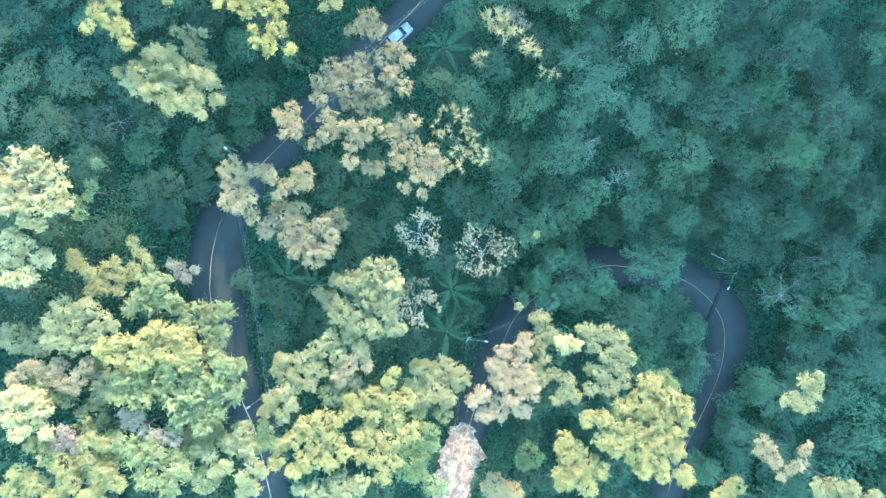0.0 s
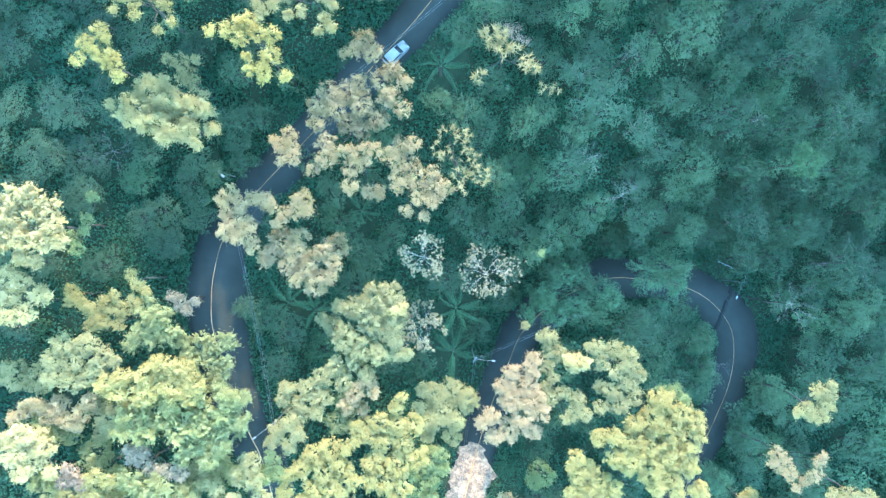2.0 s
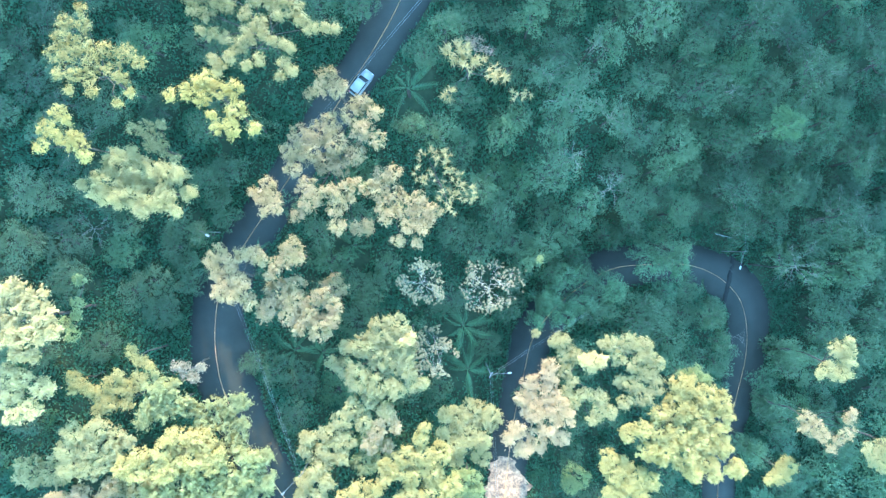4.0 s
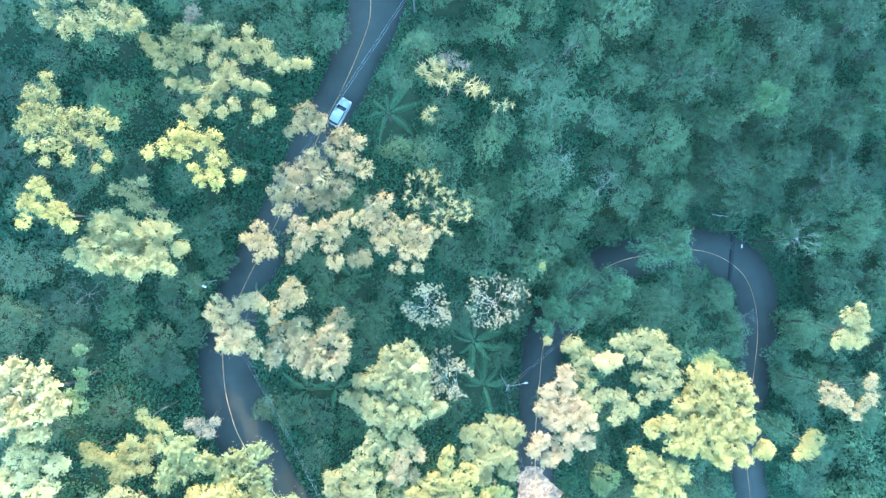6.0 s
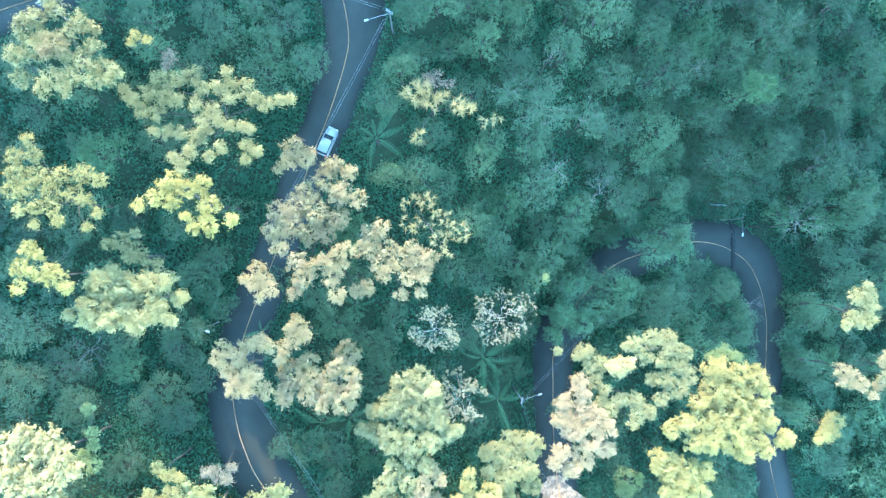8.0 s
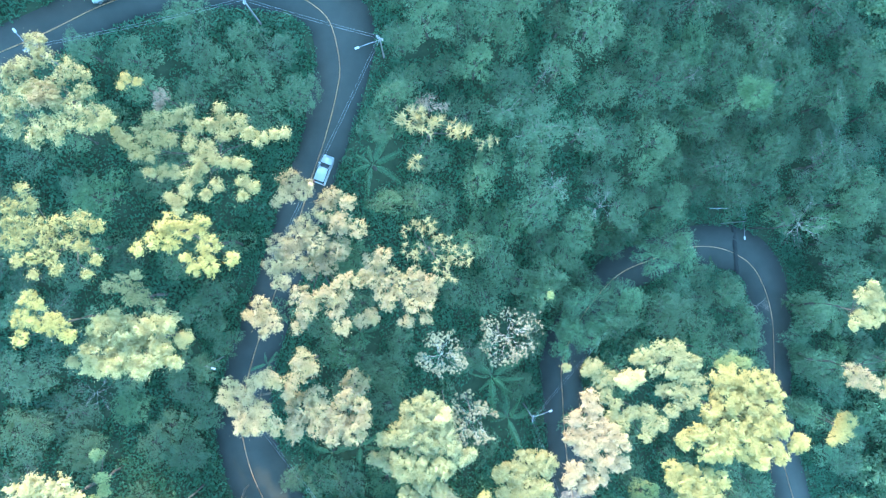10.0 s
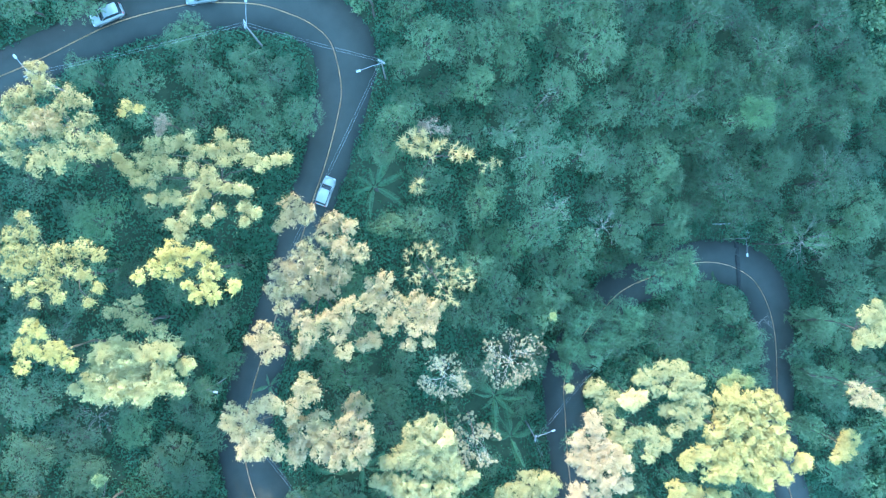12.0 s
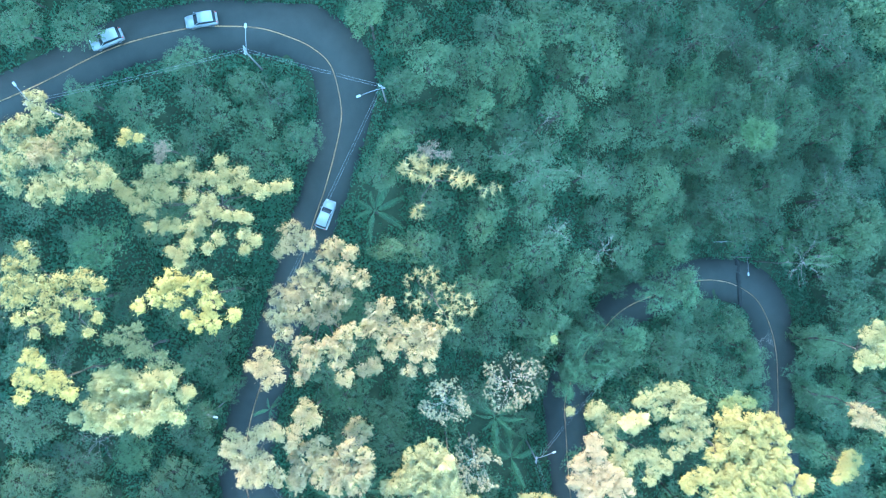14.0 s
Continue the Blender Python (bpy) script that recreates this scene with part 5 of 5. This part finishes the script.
bare_tree("dead_tree", 21.9, 16.1, 12.2, 2.6, "bare grey branches above shaded crowns", 0, 10, 0.3, GREY_BARK)
bare_tree("dead_tree", 50.3, -20.1, -9.5, 2.6, "leafless twiggy tree overhanging the lower road", 0, 11, 0.3, GREY_BARK)

# palms
palm(0.0, 30.6, 4.4, 5.0, 9, "large palm with spreading fronds beside the road", 1)
palm(1.4, -6.8, 3.8, 5.6, 10, "palm with broad drooping fronds in shade", 2)
palm(0.7, -14.5, 3.6, 5.4, 10, "palm with long fronds beside the lower road", 3)
palm(-25.4, -4.6, 1.6, 4.6, 10, "shaded palm with long fronds below the road", 4)
palm(-21.5, -6.0, 1.8, 4.0, 9, "shaded palm among undergrowth", 5)
palm(-13.3, 9.8, 3.5, 3.2, 11, "small shaded palm among trees", 6)
palm(-27.5, 12.0, 2.0, 2.4, 9, "small shaded palm at the road edge", 7)


# filling of the wood: smaller trees wherever nothing else stands; beyond the middle of the plan they are one far wood
def fill_wood():
    rng = np.random.default_rng(77)
    spots = []
    for _ in range(8000):
        x, y = rng.uniform(-110, 125), rng.uniform(-92, 108)
        inside = -74 < x < 103 and -73 < y < 82
        r = rng.uniform(2.9, 4.9) if inside else rng.uniform(4.5, 6.5)
        room = 0.62
        if spots and np.any(np.hypot(*(np.array(spots)[:, :2] - (x, y)).T) < room * (r + np.array(spots)[:, 2])):
            continue
        if np.any(np.hypot(FOOT_LIST[:, 0] - x, FOOT_LIST[:, 1] - y) < 0.48 * (r + FOOT_LIST[:, 2])):
            continue
        if road_near(x, y)[0][0] < 4.2 + r:
            continue
        spots.append((x, y, r))
    places, facings, count = [], [], 0
    spots.sort(key=lambda s: math.hypot(s[0] - 8, s[1] - 8))
    for x, y, r in spots:
        z = float(ground_z(x, y)[0])
        tall = rng.uniform(3.0, 5.0) if x < -36 else rng.uniform(4.0, 9.5)
        tall = min(tall, max(1.5, shadow_height(x, y) - z - 0.3))
        # deep: more shade put into the leaf colour in the darker regions.
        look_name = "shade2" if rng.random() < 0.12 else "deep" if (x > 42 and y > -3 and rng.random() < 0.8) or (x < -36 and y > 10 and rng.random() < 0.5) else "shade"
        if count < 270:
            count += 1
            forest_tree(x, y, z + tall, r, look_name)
        else:
            inside = -74 < x < 103 and -73 < y < 82
            size = 0.6 if inside else 1.3
            a, b, _, _ = lobe_leaves(rng, [(x, y, z + tall, r * 0.7), (x + r * 0.5, y - r * 0.4, z + tall - 1.2, r * 0.55), (x - r * 0.45, y + r * 0.3, z + tall - 1.0, r * 0.55)], size * 1.1, size, 0.6, 0.9)
            places.append((a, size))
            facings.append(b)
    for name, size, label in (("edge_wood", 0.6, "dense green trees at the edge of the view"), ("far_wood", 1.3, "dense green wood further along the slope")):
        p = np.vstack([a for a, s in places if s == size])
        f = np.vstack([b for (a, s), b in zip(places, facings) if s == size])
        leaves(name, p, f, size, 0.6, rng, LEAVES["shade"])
        tagged(bpy.data.objects[name], label, "wood", kind="stuff")
    return len(spots)


FOOT_LIST = np.array(FOOT)
fill_wood()


def undergrowth():
    """Low bushes over the whole slope but for the road."""
    rng = np.random.default_rng(5)
    n = 16000
    x, y = rng.uniform(-76, 104, n), rng.uniform(-74, 84, n)
    r = rng.uniform(0.7, 2.8, n)
    d, i = road_near(x, y)
    ok = d > ROAD_HALF[i] + r * 0.75
    for a, b, c in FOOT:
        ok &= np.hypot(x - a, y - b) > 0.56 * c
    for a, b, c in PALMS:
        ok &= np.hypot(x - a, y - b) > 0.4 * c
    x, y, r = x[ok], y[ok], r[ok]
    z = ground_z(x, y)
    m = 48
    e = rng.normal(0, 1, (len(x), m, 3))
    e[..., 2] = np.abs(e[..., 2])
    e /= np.linalg.norm(e, axis=2)[..., None]
    swell = (r[:, None] * rng.uniform(0.7, 1.05, (len(x), m)))[..., None]
    at = np.stack([x, y, z - 0.1], 1)[:, None, :] + e * swell * (1, 1, 0.9)
    facing = e * 0.8 + (0, 0, 0.6) + rng.normal(0, 0.35, e.shape)
    leaves("undergrowth", at.reshape(-1, 3), facing.reshape(-1, 3), 0.44, 0.6, rng, LEAVES["bank"])
    tagged(bpy.data.objects["undergrowth"], "dense low dark green undergrowth between the trees", "undergrowth", kind="stuff")


undergrowth()


def verge():
    """Rough grass and weeds on both banks of the road."""
    rng = np.random.default_rng(9)
    n = 90000
    i = rng.integers(0, len(ROAD), n)
    out = ROAD_HALF[i] - 0.25 + 4.6 * rng.random(n) ** 1.3
    p = ROAD_MID[i] + ROAD_SIDE[i] * (out * rng.choice((-1, 1), n))[:, None] + rng.normal(0, 0.4, (n, 2))
    d, k = road_near(p[:, 0], p[:, 1])
    patchy = np.sin(p[:, 0] * 0.8 + 2 * np.sin(p[:, 1] * 0.35)) + np.sin(p[:, 1] * 0.7) > rng.uniform(-1.9, 0.9, n)
    ok = (d > ROAD_HALF[k] - 0.35) & patchy & (np.abs(p[:, 0]) < 80) & (np.abs(p[:, 1]) < 76)
    p = p[ok]
    at = np.c_[p, ground_z(p[:, 0], p[:, 1]) + rng.uniform(0.1, 0.55, len(p))]
    leaves("verge_grass", at, rng.normal(0, 0.5, at.shape) + (0, 0, 0.9), 0.5, 0.4, rng, LEAVES["bank"])
    tagged(bpy.data.objects["verge_grass"], "rough green grass and weeds beside the asphalt road", "grass", kind="stuff")


verge()


# ---- street lamps and wires ----
def lamp_post(x, y, top, lamp_at, label, cross=0.0, bar=True):
    z = float(ground_z(x, y)[0])
    ob = thing("street_lamp", (x, y, z), label, "street lamp", "street lamps")
    h = top - z
    bm = bmesh.new()
    tube(bm, (0, 0, -0.4), (0, 0, h), 0.15 if bar else 0.10, 0.085 if bar else 0.045, 10)
    part("pole", bm, CONCRETE, ob)
    if bar:
        for dz in (-0.15, -0.7):
            bm = bmesh.new()
            block(bm, (1.1 if dz > -0.5 else 0.8, 0.1, 0.1), (0, 0, h + dz), 0.015, Euler((0, 0, cross)).to_matrix().to_4x4())
            c = part("crossarm", bm, STEEL, ob)
            for s in (-0.45, 0, 0.45):
                bm = bmesh.new()
                o = Vector((s * math.cos(cross), s * math.sin(cross), h + dz + 0.05))
                tube(bm, o, o + Vector((0, 0, 0.08)), 0.045, 0.06, 8)
                tube(bm, o + Vector((0, 0, 0.08)), o + Vector((0, 0, 0.16)), 0.06, 0.03, 8)
                part("insulator", bm, LAMP, c)
    tip = Vector(lamp_at) - Vector((x, y, z))
    base = Vector((0, 0, min(h - 0.5, tip.z - 0.1)))
    bm = bmesh.new()
    mid = base.lerp(tip, 0.5) + Vector((0, 0, 0.12))
    sweep(bm, (base, mid, tip), 0.032, 0.028, 8)
    part("arm", bm, STEEL if bar else CONCRETE, ob)
    bm = bmesh.new()
    way = math.atan2(tip.y, tip.x)
    turn = Euler((0, 0, way)).to_matrix().to_4x4()
    block(bm, (0.62, 0.30, 0.13), tip + Vector((0, 0, 0.02)), 0.05, turn)
    head = part("lamp_head", bm, LAMP, ob)
    bm = bmesh.new()
    block(bm, (0.40, 0.22, 0.04), tip + Vector((0, 0, -0.06)), 0.01, turn)
    part("lens", bm, CLEAR_LENS, head)
    return Vector((x, y, top))


p0 = lamp_post(-31.1, 60.6, 22.5, (-31.8, 63.7, 21.6), "concrete lamp post with wires on the upper bend", 0.2)
p2 = lamp_post(-5.1, 55.9, 19.4, (-3.6, 59.0, 18.4), "concrete lamp post inside the hairpin bend", 1.2)
p1 = lamp_post(8.6, 44.4, 17.4, (5.3, 44.8, 16.5), "concrete lamp post outside the hairpin bend", 2.2)
lamp_post(-33.5, 15.9, 13.3, (-32.6, 15.1, 13.1), "concrete lamp post half hidden by trees", 0.4, False)
pl = lamp_post(-26.1, -21.5, 13.7, (-29.4, -23.9, 12.6), "concrete lamp post beside the road in sun", 0.6)
p3 = lamp_post(4.2, -15.2, 3.1, (7.3, -15.6, 2.3), "concrete lamp post beside the middle road", 0.9)
pr = lamp_post(53.4, -4.5, -5.2, (52.2, -7.2, -6.0), "concrete lamp post with a lamp arm at the lower bend", 0.0, False)


def wire(a, b, off, label="thin aluminium overhead wire between lamp posts"):
    a, b = Vector(a) + Vector((0, 0, off[2])), Vector(b) + Vector((0, 0, off[2]))
    side = Vector((-(b - a).y, (b - a).x, 0)).normalized() * off[0]
    n = 14
    bm = bmesh.new()
    sag = 0.02 * (b - a).length
    pts = [a.lerp(b, i / n) + side - Vector((0, 0, sag * 4 * (i / n) * (1 - i / n))) for i in range(n + 1)]
    sweep(bm, pts, 0.0095, 0.0095, 5)
    ob = part("overhead_wire", bm, WIRE)
    tagged(ob, label, "wire", "overhead wires")


for span in ((p0, p2), (p2, p1), (p1, Vector((-19.0, 24.1, 14.6))), (Vector((-30.5, 5.5, 13.6)), pl), (pl, Vector((-20.0, -50.0, 9.0))), (p3, Vector((22.0, -8.5, 1.5))), (p3, Vector((0.5, -42.0, 1.0))), (pr, Vector((60.0, 22.0, -6.0)))):
    for off in ((-0.16, 0, 0.0), (0.16, 0, 0.0)):
        wire(span[0], span[1], off)


def guard_rail(x, y, heading, label):
    z = float(ground_z(x, y)[0])
    ob = thing("guard_rail", (x, y, z), label, "guard rail")
    ob.rotation_euler = (0, 0, heading)
    bm = bmesh.new()
    for dz, dy in ((0.62, 0.0), (0.70, 0.05), (0.78, 0.0)):
        block(bm, (3.4, 0.09, 0.12), (0, dy, dz), 0.02)
    part("rail", bm, LAMP, ob)
    for s in (-1.4, 0.0, 1.4):
        bm = bmesh.new()
        tube(bm, (s, -0.08, -0.3), (s, -0.08, 0.82), 0.06, 0.06, 8)
        part("post", bm, STEEL, ob)


guard_rail(53.9, -1.6, -0.45, "short galvanised guard rail outside the bend")


# ---- vehicles ----
def car(name, x, y, heading, label, length=4.4, width=1.75, height=1.6):
    """A light-coloured estate car; heading: degrees of its nose from the x axis."""
    z = float(ROAD_Z[road_near(x, y)[1][0]]) + 0.06
    ob = thing(name, (x, y, z), label, "car", "cars on the road")
    ob.rotation_euler = (0, 0, radians(heading))
    w, l = width / 2, length / 2

    def hull(rings, mat, title, parent, lab=""):
        bm = bmesh.new()
        rows = [[bm.verts.new((px, py * s, pz)) for px, py, pz in ring for s in (1,)] + [bm.verts.new((px, -py, pz)) for px, py, pz in reversed(ring)] for ring in rings]
        for a, b in zip(rows, rows[1:]):
            for i in range(len(a)):
                j = (i + 1) % len(a)
                bm.faces.new((a[i], a[j], b[j], b[i]))
        bm.faces.new(rows[0][::-1])
        bm.faces.new(rows[-1])
        bmesh.ops.recalc_face_normals(bm, faces=bm.faces)
        bmesh.ops.bevel(bm, geom=[e for e in bm.edges if e.calc_face_angle(0) > 0.4], offset=0.05, segments=2, affect="EDGES")
        o = part(title, bm, mat, parent, lab)
        for p in o.data.polygons:
            p.use_smooth = True
        return o

    def ring(px, half, low, high):
        return [(px, half, low), (px, half * 1.02, (low + high) / 2), (px, half * 0.94, high)]

    body = hull([ring(-l, w * 0.86, 0.42, 0.86), ring(-l * 0.93, w, 0.30, 0.98), ring(-l * 0.3, w, 0.26, 0.98), ring(l * 0.3, w, 0.26, 0.97), ring(l * 0.75, w * 0.97, 0.28, 0.88), ring(l, w * 0.80, 0.40, 0.68)], PAINT, "body", ob)
    cabin = hull([ring(-l * 0.93, w * 0.86, 0.95, 1.02), ring(-l * 0.80, w * 0.84, 0.95, height - 0.10), ring(-l * 0.1, w * 0.84, 0.95, height - 0.03), ring(l * 0.10, w * 0.82, 0.95, height - 0.10), ring(l * 0.42, w * 0.86, 0.93, 1.0)], DARK_GLASS, "cabin", ob, "tinted glass of the cabin")
    hull([ring(-l * 0.82, w * 0.80, height - 0.11, height - 0.05), ring(-l * 0.4, w * 0.82, height - 0.07, height), ring(l * 0.11, w * 0.78, height - 0.10, height - 0.04)], PAINT, "roof", ob)
    for s in (-1, 1):
        bm = bmesh.new()
        tube(bm, (l * 0.40, s * w * 0.86, 0.98), (l * 0.10, s * w * 0.80, height - 0.08), 0.045, 0.045, 6)
        part("pillar", bm, PAINT, ob)
        bm = bmesh.new()
        block(bm, (0.14, 0.22, 0.14), (l * 0.32, s * (w + 0.11), 1.02), 0.04)
        part("mirror", bm, PAINT, ob)
        bm = bmesh.new()
        block(bm, (0.12, 0.34, 0.16), (l * 0.93, s * w * 0.66, 0.68), 0.04)
        part("headlight", bm, CLEAR_LENS, ob)
        bm = bmesh.new()
        block(bm, (0.10, 0.22, 0.30), (-l * 0.965, s * w * 0.78, 0.82), 0.03)
        part("tail_light", bm, RED_LENS, ob)
        for px in (-l * 0.62, l * 0.62):
            bm = bmesh.new()
            tube(bm, (px, s * (w - 0.20), 0.32), (px, s * (w + 0.02), 0.32), 0.32, 0.32, 18)
            wheel = part("wheel", bm, RUBBER, ob)
            bm = bmesh.new()
            tube(bm, (px, s * (w - 0.05), 0.32), (px, s * (w + 0.03), 0.32), 0.20, 0.19, 12)
            part("rim", bm, STEEL, wheel)
    bm = bmesh.new()
    block(bm, (0.12, width * 0.9, 0.22), (-l * 0.985, 0, 0.46), 0.04)
    part("bumper", bm, PLASTIC, ob)
    return ob


car("estate_car", -9.4, 65.5, 163, "silver estate car rounding the upper bend", 4.5, 1.8)
car("estate_car", -22.0, 68.4, 176, "silver estate car half hidden under overhanging branches", 4.6, 1.8)
car("estate_car", -6.8, 33.8, 42, "silver estate car climbing the road below the hairpin bend", 4.4, 1.8)
